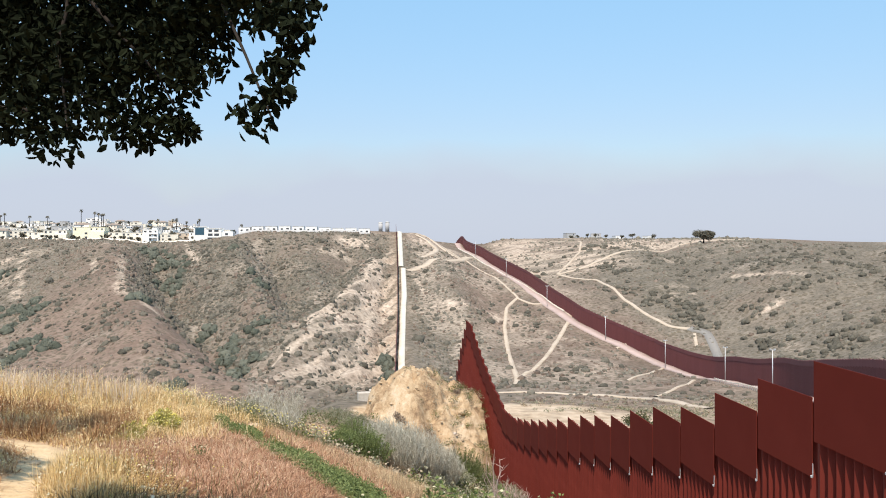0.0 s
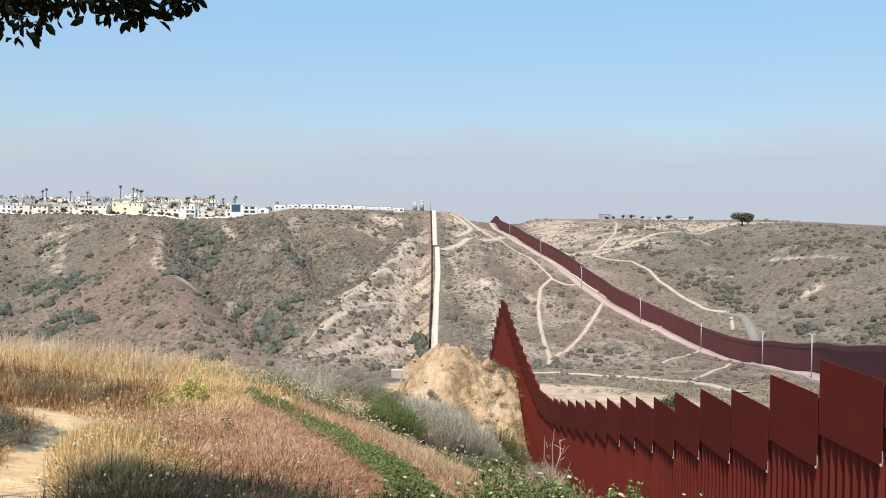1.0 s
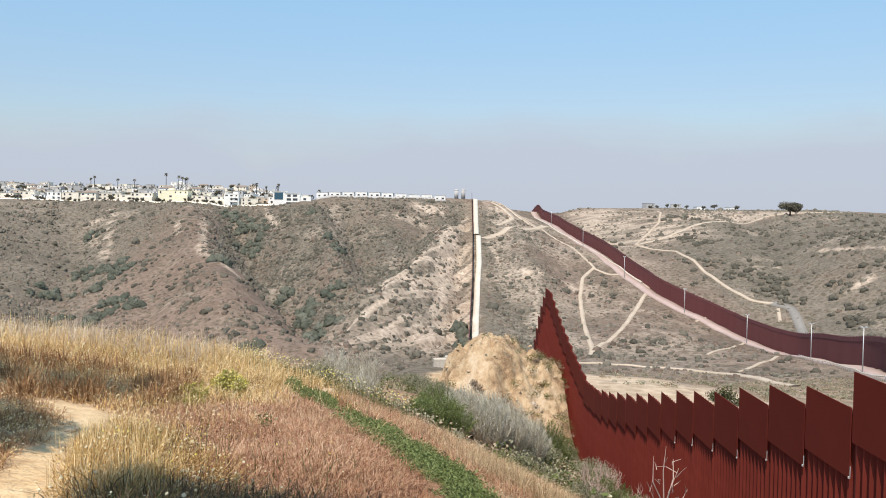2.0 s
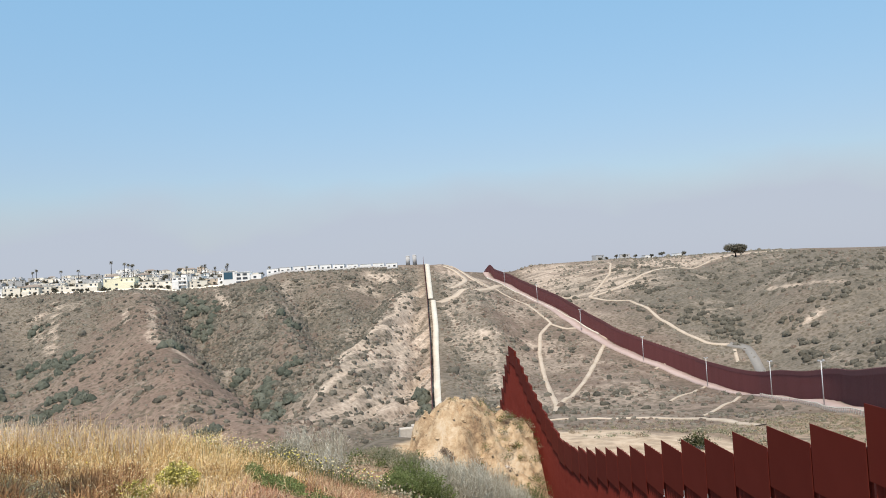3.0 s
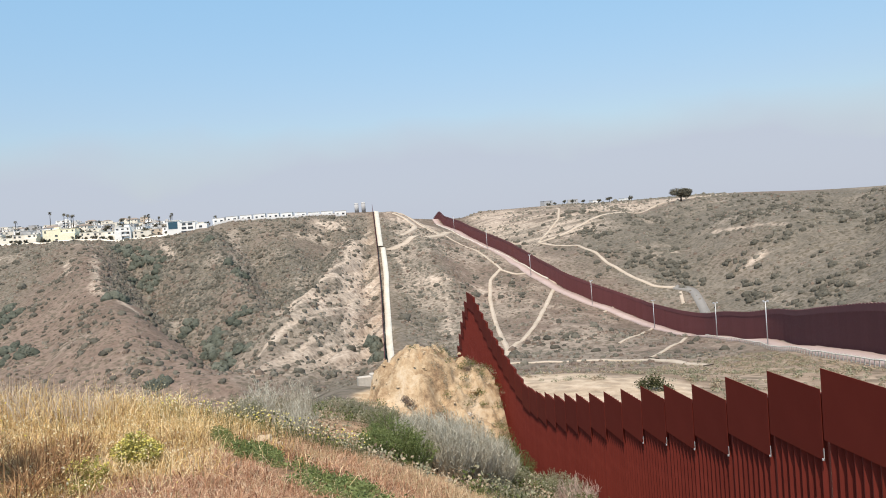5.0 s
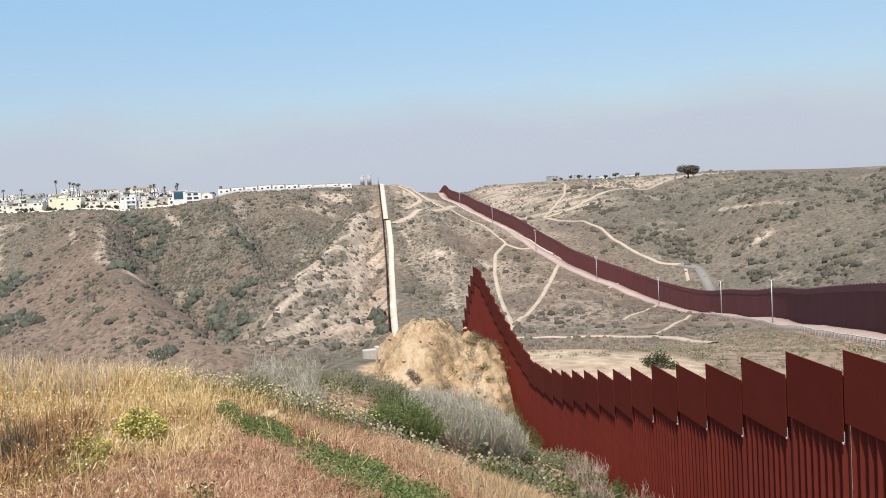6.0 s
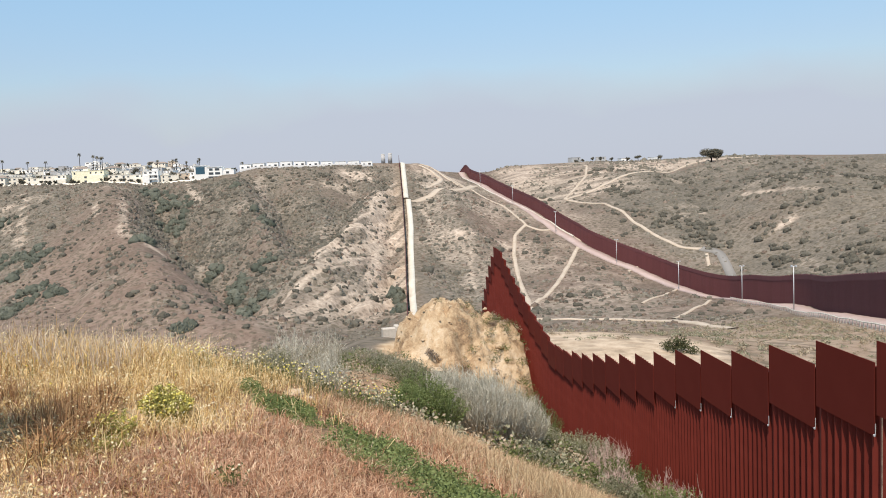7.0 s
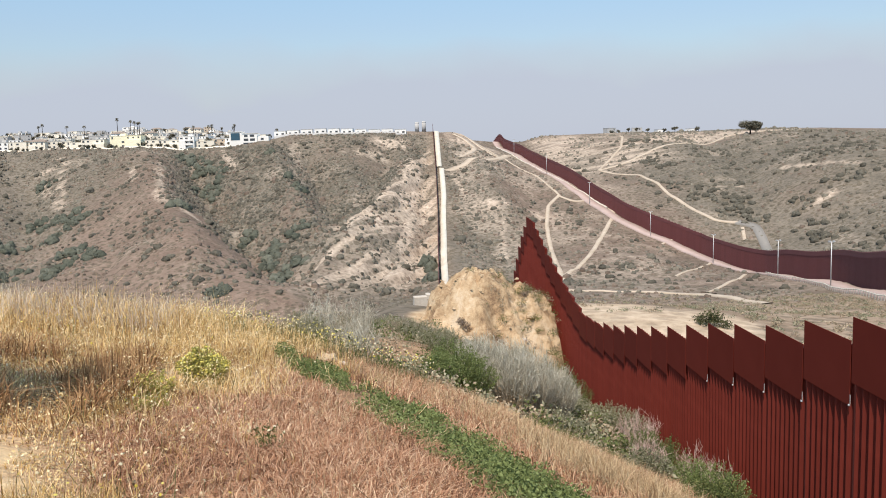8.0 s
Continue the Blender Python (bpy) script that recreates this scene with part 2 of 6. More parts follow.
def plain(name, dark, light, scale=3.0, rough=0.85, bump_d=0.0, spread=0.35, metal=0.0, random=0.0, stretch=None):
    """A surface whose colour wanders between two tones at two scales, with grain, and from object to object."""
    m, nt, bsdf = nodes_of(name)
    big, fine = noise_node(nt, scale * 0.17, 3, stretch=stretch), noise_node(nt, scale, 6, 0.65, stretch=stretch)
    f = math_node(nt, "MULTIPLY_ADD", big, 0.55)
    nt.nodes[-1].inputs[2].default_value = 0.0
    f = math_node(nt, "ADD", f, math_node(nt, "MULTIPLY", fine, 0.45))
    col = ramp(nt, f, ((0.5 - spread / 2, dark), (0.5 + spread / 2, light)))
    if random:
        info = nt.nodes.new("ShaderNodeObjectInfo")
        hsv = nt.nodes.new("ShaderNodeHueSaturation")
        nt.links.new(math_node(nt, "MULTIPLY_ADD", info.outputs["Random"], random), hsv.inputs["Value"])
        hsv.inputs["Value"].links[0].from_node.inputs[2].default_value = 1 - random / 2
        nt.links.new(col, hsv.inputs["Color"])
        col = hsv.outputs[0]
    nt.links.new(col, bsdf.inputs["Base Color"])
    bsdf.inputs["Roughness"].default_value, bsdf.inputs["Metallic"].default_value = rough, metal
    bsdf.inputs["Specular IOR Level"].default_value = 0.25
    if bump_d:
        bump(nt, bsdf, fine, 0.7, bump_d)
    return m


def leafy(name, stops, rough=0.75, trans=0.25, scale=0.35):
    """Leaves and stems: each island takes its own tone, some light passes through."""
    m, nt, bsdf = nodes_of(name)
    geo = nt.nodes.new("ShaderNodeNewGeometry")
    patch = noise_node(nt, scale, 3)
    f = math_node(nt, "ADD", math_node(nt, "MULTIPLY", geo.outputs["Random Per Island"], 0.55), math_node(nt, "MULTIPLY", patch, 0.45))
    col = ramp(nt, f, stops)
    nt.links.new(col, bsdf.inputs["Base Color"])
    bsdf.inputs["Roughness"].default_value = rough
    bsdf.inputs["Specular IOR Level"].default_value = 0.2
    if trans:
        tr = nt.nodes.new("ShaderNodeBsdfTranslucent")
        nt.links.new(col, tr.inputs["Color"])
        mx = nt.nodes.new("ShaderNodeMixShader")
        mx.inputs[0].default_value = trans
        nt.links.new(bsdf.outputs[0], mx.inputs[1])
        nt.links.new(tr.outputs[0], mx.inputs[2])
        nt.links.new(mx.outputs[0], nt.nodes["Material Output"].inputs["Surface"])
    return m


def bushy(name, stops):
    """Far bushes: a tone for each bush, leaf mottling at two scales and a rough surface."""
    m, nt, bsdf = nodes_of(name)
    geo = nt.nodes.new("ShaderNodeNewGeometry")
    leaf, patch = noise_node(nt, 1.9, 4, 0.7), noise_node(nt, 0.03, 3)
    f = math_node(nt, "ADD", math_node(nt, "MULTIPLY", geo.outputs["Random Per Island"], 0.34), math_node(nt, "ADD", math_node(nt, "MULTIPLY", leaf, 0.4), math_node(nt, "MULTIPLY", patch, 0.26)))
    nt.links.new(ramp(nt, f, stops), bsdf.inputs["Base Color"])
    bsdf.inputs["Roughness"].default_value, bsdf.inputs["Specular IOR Level"].default_value = 0.9, 0.1
    bump(nt, bsdf, leaf, 0.9, 0.5)
    return m


def land_material():
    m, nt, bsdf = nodes_of("land")
    att = nt.nodes.new("ShaderNodeAttribute")
    att.attribute_name = "cover"
    sep = nt.nodes.new("ShaderNodeSeparateColor")
    nt.links.new(att.outputs["Color"], sep.inputs[0])
    n60, n9, n2, n04 = noise_node(nt, 0.02, 4), noise_node(nt, 0.12, 5, 0.65), noise_node(nt, 0.6, 6, 0.7), noise_node(nt, 4.0, 6, 0.7)
    f = math_node(nt, "ADD", math_node(nt, "MULTIPLY", n9, 0.5), math_node(nt, "MULTIPLY", n2, 0.5))
    brown = ramp(nt, f, ((0.36, (0.128, 0.091, 0.070)), (0.47, (0.186, 0.135, 0.106)), (0.60, (0.246, 0.184, 0.146))))
    green = ramp(nt, f, ((0.36, (0.098, 0.087, 0.069)), (0.48, (0.160, 0.138, 0.110)), (0.62, (0.235, 0.200, 0.160))))
    pale = ramp(nt, f, ((0.33, (0.24, 0.187, 0.145)), (0.46, (0.41, 0.328, 0.258)), (0.6, (0.58, 0.478, 0.385))))
    sand = ramp(nt, math_node(nt, "ADD", math_node(nt, "MULTIPLY", n04, 0.5), math_node(nt, "MULTIPLY", n2, 0.5)), ((0.36, (0.42, 0.28, 0.15)), (0.5, (0.62, 0.45, 0.265)), (0.64, (0.75, 0.575, 0.365))))
    col = mixc(nt, brown, green, sep.outputs["Green"])
    col = mixc(nt, col, pale, sep.outputs["Red"])
    col = mixc(nt, col, sand, sep.outputs["Blue"])
    n1 = math_node(nt, "ADD", math_node(nt, "MULTIPLY", noise_node(nt, 0.35, 3), 0.5), math_node(nt, "MULTIPLY", noise_node(nt, 1.6, 6, 0.8), 0.5))
    spoil = ramp(nt, n1, ((0.38, (0.17, 0.108, 0.068)), (0.455, (0.34, 0.232, 0.138)), (0.53, (0.48, 0.35, 0.22)), (0.61, (0.56, 0.445, 0.32))))
    lit = nt.nodes.new("ShaderNodeAttribute")
    lit.attribute_name = "litter"
    straw = ramp(nt, math_node(nt, "ADD", math_node(nt, "MULTIPLY", n2, 0.4), math_node(nt, "MULTIPLY", noise_node(nt, 22.0, 5, 0.75), 0.6)), ((0.36, (0.15, 0.082, 0.048)), (0.48, (0.32, 0.195, 0.118)), (0.6, (0.52, 0.36, 0.225))))
    col = mixc(nt, col, straw, lit.outputs["Fac"])
    col = mixc(nt, col, sand, math_node(nt, "MULTIPLY", sep.outputs["Blue"], lit.outputs["Fac"]))
    tc = nt.nodes.new("ShaderNodeTexCoord")
    dots = nt.nodes.new("ShaderNodeTexVoronoi")
    dots.inputs["Scale"].default_value, dots.inputs["Randomness"].default_value = 0.42, 1.0
    nt.links.new(tc.outputs["Object"], dots.inputs["Vector"])
    size = math_node(nt, "MULTIPLY_ADD", n9, 1.5)
    size.node.inputs[2].default_value = -0.42
    tuft = ramp(nt, math_node(nt, "SUBTRACT", dots.outputs["Distance"], size), ((0.0, (1, 1, 1)), (0.14, (0, 0, 0))))
    tuft = math_node(nt, "MULTIPLY", tuft, math_node(nt, "SUBTRACT", 0.75, math_node(nt, "MULTIPLY", sep.outputs["Red"], 0.45)))
    tuft = math_node(nt, "MULTIPLY", tuft, math_node(nt, "SUBTRACT", 1.0, math_node(nt, "MAXIMUM", sep.outputs["Blue"], lit.outputs["Fac"])))
    col = mixc(nt, col, ramp(nt, n2, ((0.4, (0.075, 0.062, 0.044)), (0.6, (0.135, 0.112, 0.08)))), tuft)
    col = mixc(nt, col, spoil, att.outputs["Alpha"])
    col = mixc(nt, col, ramp(nt, n60, ((0.35, (0.86, 0.86, 0.84)), (0.65, (1.1, 1.08, 1.06)))), 1.0, "MULTIPLY")
    nt.links.new(col, bsdf.inputs["Base Color"])
    bsdf.inputs["Roughness"].default_value = 0.95
    bsdf.inputs["Specular IOR Level"].default_value = 0.1
    bump(nt, bsdf, math_node(nt, "ADD", n2, math_node(nt, "MULTIPLY", n04, 0.12)), 0.8, 0.35)
    return m


M_LAND = land_material()
M_RUST = plain("rusted_steel", (0.122, 0.0195, 0.0136), (0.172, 0.0308, 0.0215), 1.5, 0.7, 0.002, 0.4, 0.0, 0.12)
M_RUST.node_tree.nodes["Principled BSDF"].inputs["Specular IOR Level"].default_value = 0.12
M_PLATE = plain("rusted_plate", (0.118, 0.0190, 0.0126), (0.165, 0.0295, 0.0200), 1.1, 0.8, 0.002, 0.5, 0.0, 0.14)
M_PLATE.node_tree.nodes["Principled BSDF"].inputs["Specular IOR Level"].default_value = 0.04
# Rust with distance haze mixed into the colour: greyer and bluer than nearby
M_RUST_FAR = plain("hazed_steel", (0.125, 0.041, 0.042), (0.175, 0.060, 0.060), 0.4, 0.75, 0.0, 0.5, 0.0, 0.1)
M_CONCRETE = plain("pale_concrete", (0.52, 0.48, 0.40), (0.68, 0.64, 0.55), 0.6, 0.9, 0.01, 0.4)
M_ROAD = plain("dusty_road", (0.36, 0.265, 0.235), (0.47, 0.365, 0.325), 0.5, 0.95, 0.02, 0.4)
M_TRACK = plain("dirt_track", (0.38, 0.30, 0.22), (0.54, 0.45, 0.355), 0.5, 0.95, 0.02, 0.4)
M_ASPHALT = plain("grey_road", (0.20, 0.185, 0.165), (0.27, 0.25, 0.225), 0.5, 0.9, 0.01, 0.4)
M_GALV = plain("galvanised_steel", (0.46, 0.46, 0.46), (0.62, 0.62, 0.61), 3.0, 0.5, 0.0, 0.4, 0.3)


# The ground: one sheet to the horizon
def spread(lo, hi, core, fine, grow, cap, flat_to):
    """Grid lines: fine in the core, growing outwards, capped until flat_to."""
    up, v, d = [], core[1], fine
    while v < hi:
        up.append(v)
        d = min(d * grow, cap) if v < flat_to else d * 1.16
        v += d
    up.append(hi)
    dn, v, d = [], core[0], fine
    while v > lo:
        dn.append(v)
        d = min(d * grow, cap) if v > -flat_to else d * 1.16
        v -= d
    dn.append(lo)
    return np.array(dn[::-1] + list(np.arange(core[0] + fine, core[1], fine)) + up)


def seg_dist(x, y, pts):
    best = np.full(np.shape(x), 1e9)
    for (ax, ay), (bx, by) in zip(pts[:-1], pts[1:]):
        t = np.clip(((x - ax) * (bx - ax) + (y - ay) * (by - ay)) / ((bx - ax) ** 2 + (by - ay) ** 2), 0, 1)
        best = np.minimum(best, np.hypot(x - ax - t * (bx - ax), y - ay - t * (by - ay)))
    return best


def cover(x, y):
    """How bare (R), how green (G), how sandy (B) the ground is."""
    n, n2 = fbm(x / 30, y / 45, 4), fbm(x / 9 + 4, y / 14, 3)
    streak = fbm((x - 0.42 * y) / 3.4, y / 34, 3)
    ridge = worn_area(x, y)
    bare = ridge * (0.25 + 0.7 * step(-0.12, 0.14, 0.35 * n2 + 1.5 * streak))
    bare = np.maximum(bare, step(0.16, 0.32, n + n2 * 0.6) * 0.3 * step(150, 250, y))
    bare = np.maximum(bare, 0.95 * step(6.5, 2.5, seg_dist(x, y, ((-2, 545), (-7, 478), (-8, 410), (-8, 325))) + 9 * fbm(x / 5, y / 22, 3)))
    bare = np.maximum(bare, 0.8 * step(20, 11, seg_dist(x, y, ((186, 668), (222, 694), (262, 712), (300, 722))) + 30 * fbm(x / 12, y / 9, 3)))
    terrace = step(88, 100, x) * step(190, 160, x) * step(550, 590, y) * step(790, 770, y)
    bare = np.maximum(bare, terrace * (0.25 + 0.6 * step(-0.08, 0.08, fbm(x / 25, y / 6, 3))))
    for (ax, ay, w, h) in ((44, 450, 30, 9), (230, 720, 55, 50), (172, 474, 13, 5), (194, 407, 8, 3), (34, 612, 18, 34), (40, 672, 24, 30), (-22, 608, 14, 12), (-36, 580, 15, 9), (-12, 552, 12, 16), (222, 700, 42, 34), (285, 706, 40, 12)):
        bare = np.maximum(bare, 0.9 * np.exp(-((x - ax) / w) ** 4 - ((y - ay) / h) ** 4) * step(-0.12, 0.10, n2 + 1.6 * fbm(x / 3.2, y / 5, 3)))
    vale = x - np.interp(y, (300, 354, 408, 426, 518, 600, 640), (-52, -66, -97, -127, -156, -176, -186))
    green = step(-6, 9, vale + n2 * 22) * step(60, 20, x) * 0.85 + step(-10, 40, x) * 0.45 + step(118, 170, x) * 0.75
    green = np.clip(green + n * 1.6, 0, 1) * step(24, 60, y)
    green = np.clip(green + 0.9 * step(-140, -220, x + n2 * 60) * step(260, 320, y), 0, 1)
    green = np.where(y > 650, 0.4, green)
    green = green * (1 - 0.7 * step(10, 12, x) * step(240, 170, y))
    flat = 0.95 * step(1.3, 0.85, ((x - 21) / 12.5) ** 2 + ((y - 89) / 17) ** 2 + n2 * 1.6) * step(9, 10.5, x)
    bare = np.maximum(bare, flat)
    sand = np.maximum(0.28 * flat, 0.14 * step(10, 12, x) * step(230, 150, y))
    heap = step(1.75, 1.15, (heap_span(x) * 0.92) ** 2 + ((y - 62.5) / 7.5) ** 2 + n2 * 0.8) * step(NEAR_X + 1, NEAR_X, x)
    trail = step(0.60, 0.26, seg_dist(x, y, PATH_LINE) * (1 + 0.25 * np.clip(y - 2.0, 0, 2)) + 0.02 + fbm(x * 1.6, y * 1.6, 2) * 0.7)
    sand = np.maximum(sand, trail)
    sand = np.maximum(sand, 0.8 * step(0.75, 0.35, np.hypot((x + 3.6) / 0.55, (y - 11.2) / 1.1) + fbm(x * 2, y * 2, 2)))
    bare = np.maximum(bare, 0.42 * step(7.0, 3.5, seg_dist(x, y, WASH) + 9 * fbm(x / 8, y / 16, 3)))
    for line in STREAKS:
        bare = np.maximum(bare, 0.7 * step(2.4, 0.7, seg_dist(x, y, line) + 6 * fbm(x / 4, y / 8, 3)))
    bare = np.maximum(bare, 0.42 * step(14, 24, x) * step(130, 100, x) * step(270, 330, y) * step(720, 660, y) * step(-0.25, 0.2, n2 + n))
    bare = np.maximum(bare, 0.4 * step(30, 20, y) * step(NEAR_X, 6, x))
    bare = np.maximum(bare, 0.22 * step(320, 260, y) * step(NEAR_X, 16, x) * step(-0.15, 0.1, n2))
    return np.clip(np.stack([bare, green, np.where(heap > 0.3, 0, sand), heap], -1), 0, 1)


PATH_LINE = ((1.2, -12), (-0.2, -6), (-1.2, -1.5), (-1.8, 0.6), (-2.2, 2.0), (-2.75, 3.4), (-3.0, 4.6), (-3.2, 5.6), (-3.45, 6.4), (-4.3, 7.0))
# washed-out gullies that run straight down the far slope
STREAKS = (((-251, 604), (-228, 545), (-207, 492)), ((-253, 590), (-246, 560), (-224, 520), (-205, 486)), ((-166, 545), (-150, 490), (-133, 434), (-104, 402)), ((-140, 609), (-119, 543)), ((-178, 530), (-164, 490)), ((39, 424), (34, 363)), ((17, 530), (24, 478)), ((205, 480), (222, 430)))
WASH = ((-92, 604), (-82, 560), (-68, 484))


def build_ground():
    xs = spread(-4500, 4500, (-8, 8), 0.28, 1.045, 2.1, 215)
    ys = spread(-400, 4700, (-8, 20), 0.28, 1.045, 2.3, 700)
    ys = np.unique(np.concatenate([ys[(ys < 53) | (ys > 74)], np.arange(53, 74.2, 0.35)]))
    gx, gy = np.meshgrid(xs, ys)
    z = ground(gx, gy)
    verts = np.stack([gx, gy, z], -1).reshape(-1, 3)
    nx, ny = len(xs), len(ys)
    i = np.arange(nx * ny).reshape(ny, nx)
    faces = np.stack([i[:-1, :-1], i[:-1, 1:], i[1:, 1:], i[1:, :-1]], -1).reshape(-1, 4)
    me = big_mesh("ground", verts, faces, 4, M_LAND, True)
    att = me.attributes.new("cover", "FLOAT_COLOR", "POINT")
    att.data.foreach_set("color", cover(gx, gy).reshape(-1).astype(np.float32))
    lit = me.attributes.new("litter", "FLOAT", "POINT")
    lit.data.foreach_set("value", (step(46, 26, gy) * step(NEAR_X + 1, NEAR_X - 1, gx) * step(-90, -50, gx)).reshape(-1).astype(np.float32))
    return tagged(new("ground", me), "dry brushy hills and canyon with bare tan soil", "ground", kind="structure")


build_ground()


# Roads and tracks that lie on the slopes
def ribbon(name, pts, width, material, label, thick=0.5, lift=0.25, every=2.0, side=0.0, wobble=0.0):
    """A sheet with thickness laid on the ground along a line; width: one figure, or one at each end."""
    pts = np.array(pts, float)
    seg = np.hypot(*np.diff(pts, axis=0).T)
    along = np.concatenate([[0], np.cumsum(seg)])
    n = max(2, int(along[-1] / every))
    d = np.linspace(0, along[-1], n)
    px, py = np.interp(d, along, pts[:, 0]), np.interp(d, along, pts[:, 1])
    for _ in range(3):
        px[1:-1], py[1:-1] = (px[:-2] + 2 * px[1:-1] + px[2:]) / 4, (py[:-2] + 2 * py[1:-1] + py[2:]) / 4
    tx, ty = np.gradient(px), np.gradient(py)
    ln = np.hypot(tx, ty)
    nxx, nyy = ty / ln, -tx / ln
    width = np.linspace(width, width, n) if np.isscalar(width) else np.linspace(width[0], width[1], n)
    rows = []
    for o, dz in ((-0.5, -thick), (-0.5, 0), (0, 0.04), (0.5, 0), (0.5, -thick)):
        w = width * o * (1 + wobble * (fbm(d / 6 + o * 9, d * 0, 3))) + side
        x, y = px + nxx * w, py + nyy * w
        rows.append(np.stack([x, y, ground(x, y) + lift + dz], -1))
    v = np.stack(rows, 1)
    v[:, 1:4, 2] = np.maximum(v[:, 1:4, 2], v[:, 2:3, 2] - 0.25)
    v = v.reshape(-1, 3)
    f = [(a * 5 + k, a * 5 + k + 1, a * 5 + 5 + k + 1, a * 5 + 5 + k) for a in range(n - 1) for k in range(4)]
    me = big_mesh(name, v, np.array(f), 4, material, True)
    return tagged(new(name, me), label, "road", kind="structure")


fence_line = [(float(prof(FAR_FENCE_X, y)), y) for y in range(94, 805, 9)]
ribbon("road", fence_line[:-3], 5.6, M_ROAD, "dusty pinkish patrol road beside the far fence", side=-4.4, lift=0.5)
STRIP_LINE = ((4.0, 255), (4.8, 300), (5.4, 340), (7.4, 438), (8.6, 541), (9.2, 668))
ribbon("pavement", ((6.1, 255), (6.9, 300), (7.6, 341), (8.4, 370), (10.1, 438), (11.6, 476), (12.3, 541)), (2.5, 3.1), M_CONCRETE, "pale concrete strip along the fence up the slope", lift=0.7)
ribbon("pavement", ((10.9, 545), (11.9, 655), (12.2, 671)), (3.4, 3.4), M_CONCRETE, "pale concrete strip along the fence up the slope", lift=0.7)
ribbon("kerb", ((66, 752), (67.5, 727), (72.5, 660), (80, 616), (88.5, 541), (96, 492), (101, 464)), 0.9, M_CONCRETE, "pale concrete kerb beside the patrol road", lift=0.55)
TRACKS = (
    ("pale dirt track forking up the far slope", 2.0, ((47, 292), (51, 313), (58, 385), (63, 434), (69.5, 472), (79, 492))),
    ("pale dirt track forking up the far slope", 2.0, ((51, 313), (69, 357), (86, 407), (102, 452), (102, 468), (95, 483))),
    ("narrow pale track under the ridge fence", 1.6, ((79, 492), (76, 525), (74, 561), (67, 597), (60, 634), (52, 663), (43, 682), (32, 690))),
    ("wide bare track by the ridge top", 6.0, ((15, 536), (28, 553), (48, 604), (57, 624), (66, 660))),
    ("wide bare track by the ridge top", 3.6, ((25, 672), (34, 668), (41, 652), (36, 622), (26, 585))),
    ("wide bare track by the ridge top", 3.6, ((25, 680), (37, 684), (48, 660), (58, 632))),
    ("dusty track across the valley floor", 2.4, ((36, 254), (50, 252), (64, 250), (76, 234), (76, 205), (73, 178))),
    ("pale dirt track joining the fork under the fence", 2.0, ((78, 491), (86, 480), (92, 484), (96, 478), (101, 468))),
    ("pale drain line on the slope", 1.1, ((90.5, 303), (107, 328.5), (124.5, 361))),
    ("pale drain line on the slope", 1.1, ((80, 237), (94, 259), (110, 287))),
    ("pale drain line on the slope", 1.1, ((111.5, 395), (120, 405))),
    ("small concrete apron at the foot of the drain", 3.4, ((75.5, 232), (77.5, 226))),
    ("pale track winding up the far hill", 1.8, ((170, 732), (168, 712), (152, 649), (140, 622), (120, 578), (129, 554), (138, 541), (139, 514), (139, 479), (143, 446), (148, 428), (157, 421))),
    ("wide pale track along the far hill", 3.2, ((121, 579), (137, 586), (164, 611), (196, 643), (249, 690), (278, 697), (318, 712))),
)
for label, w, line in TRACKS:
    ribbon("road", line, w, M_TRACK, label, wobble=0.5 if "track" in label else 0.0)
ribbon("road", ((157, 421), (162.5, 413), (160, 398), (156.5, 382), (150, 366)), 4.2, M_ASPHALT, "short grey paved road behind the far fence")
ribbon("road", ((157, 414), (154.5, 406), (152.5, 399)), 1.6, M_TRACK, "pale dirt edge beside the paved road")


# The near fence of steel bollards, stepped down the slope, a plate along the top of every panel
PANEL, PLATE_H = 2.44, 1.524


def bollard_mesh():
    bm = bmesh.new()
    box(bm, -0.076, -0.076, -NEAR_H - 2.5, 0.076, 0.076, -0.12, Matrix.Rotation(radians(45), 4, "Z"))
    bmesh.ops.bevel(bm, geom=[e for e in bm.edges if abs(e.verts[0].co.z - e.verts[1].co.z) > 1], offset=0.012, segments=1, affect="EDGES")
    me = bpy.data.meshes.new("bollard")
    bm.to_mesh(me)
    bm.free()
    me.materials.append(M_RUST)
    return me


def plate_mesh():
    bm = bmesh.new()
    edge = ((-0.126, -PLATE_H), (-0.110, -PLATE_H), (-0.110, -PLATE_H + 0.03), (-0.114, -PLATE_H + 0.04), (-0.114, -0.05), (-0.110, -0.04), (-0.110, 0.0), (-0.126, 0.0))
    rows = [[bm.verts.new((x, y, z)) for x, z in edge] for y in (-0.015, -PANEL + 0.05)]
    for k in range(len(edge)):
        bm.faces.new((rows[0][k], rows[1][k], rows[1][(k + 1) % 8], rows[0][(k + 1) % 8]))
    bm.faces.new(rows[0])
    bm.faces.new(rows[1][::-1])
    bmesh.ops.recalc_face_normals(bm, faces=bm.faces[:])
    me = bpy.data.meshes.new("plate")
    bm.to_mesh(me)
    bm.free()
    me.materials.append(M_PLATE)
    return me


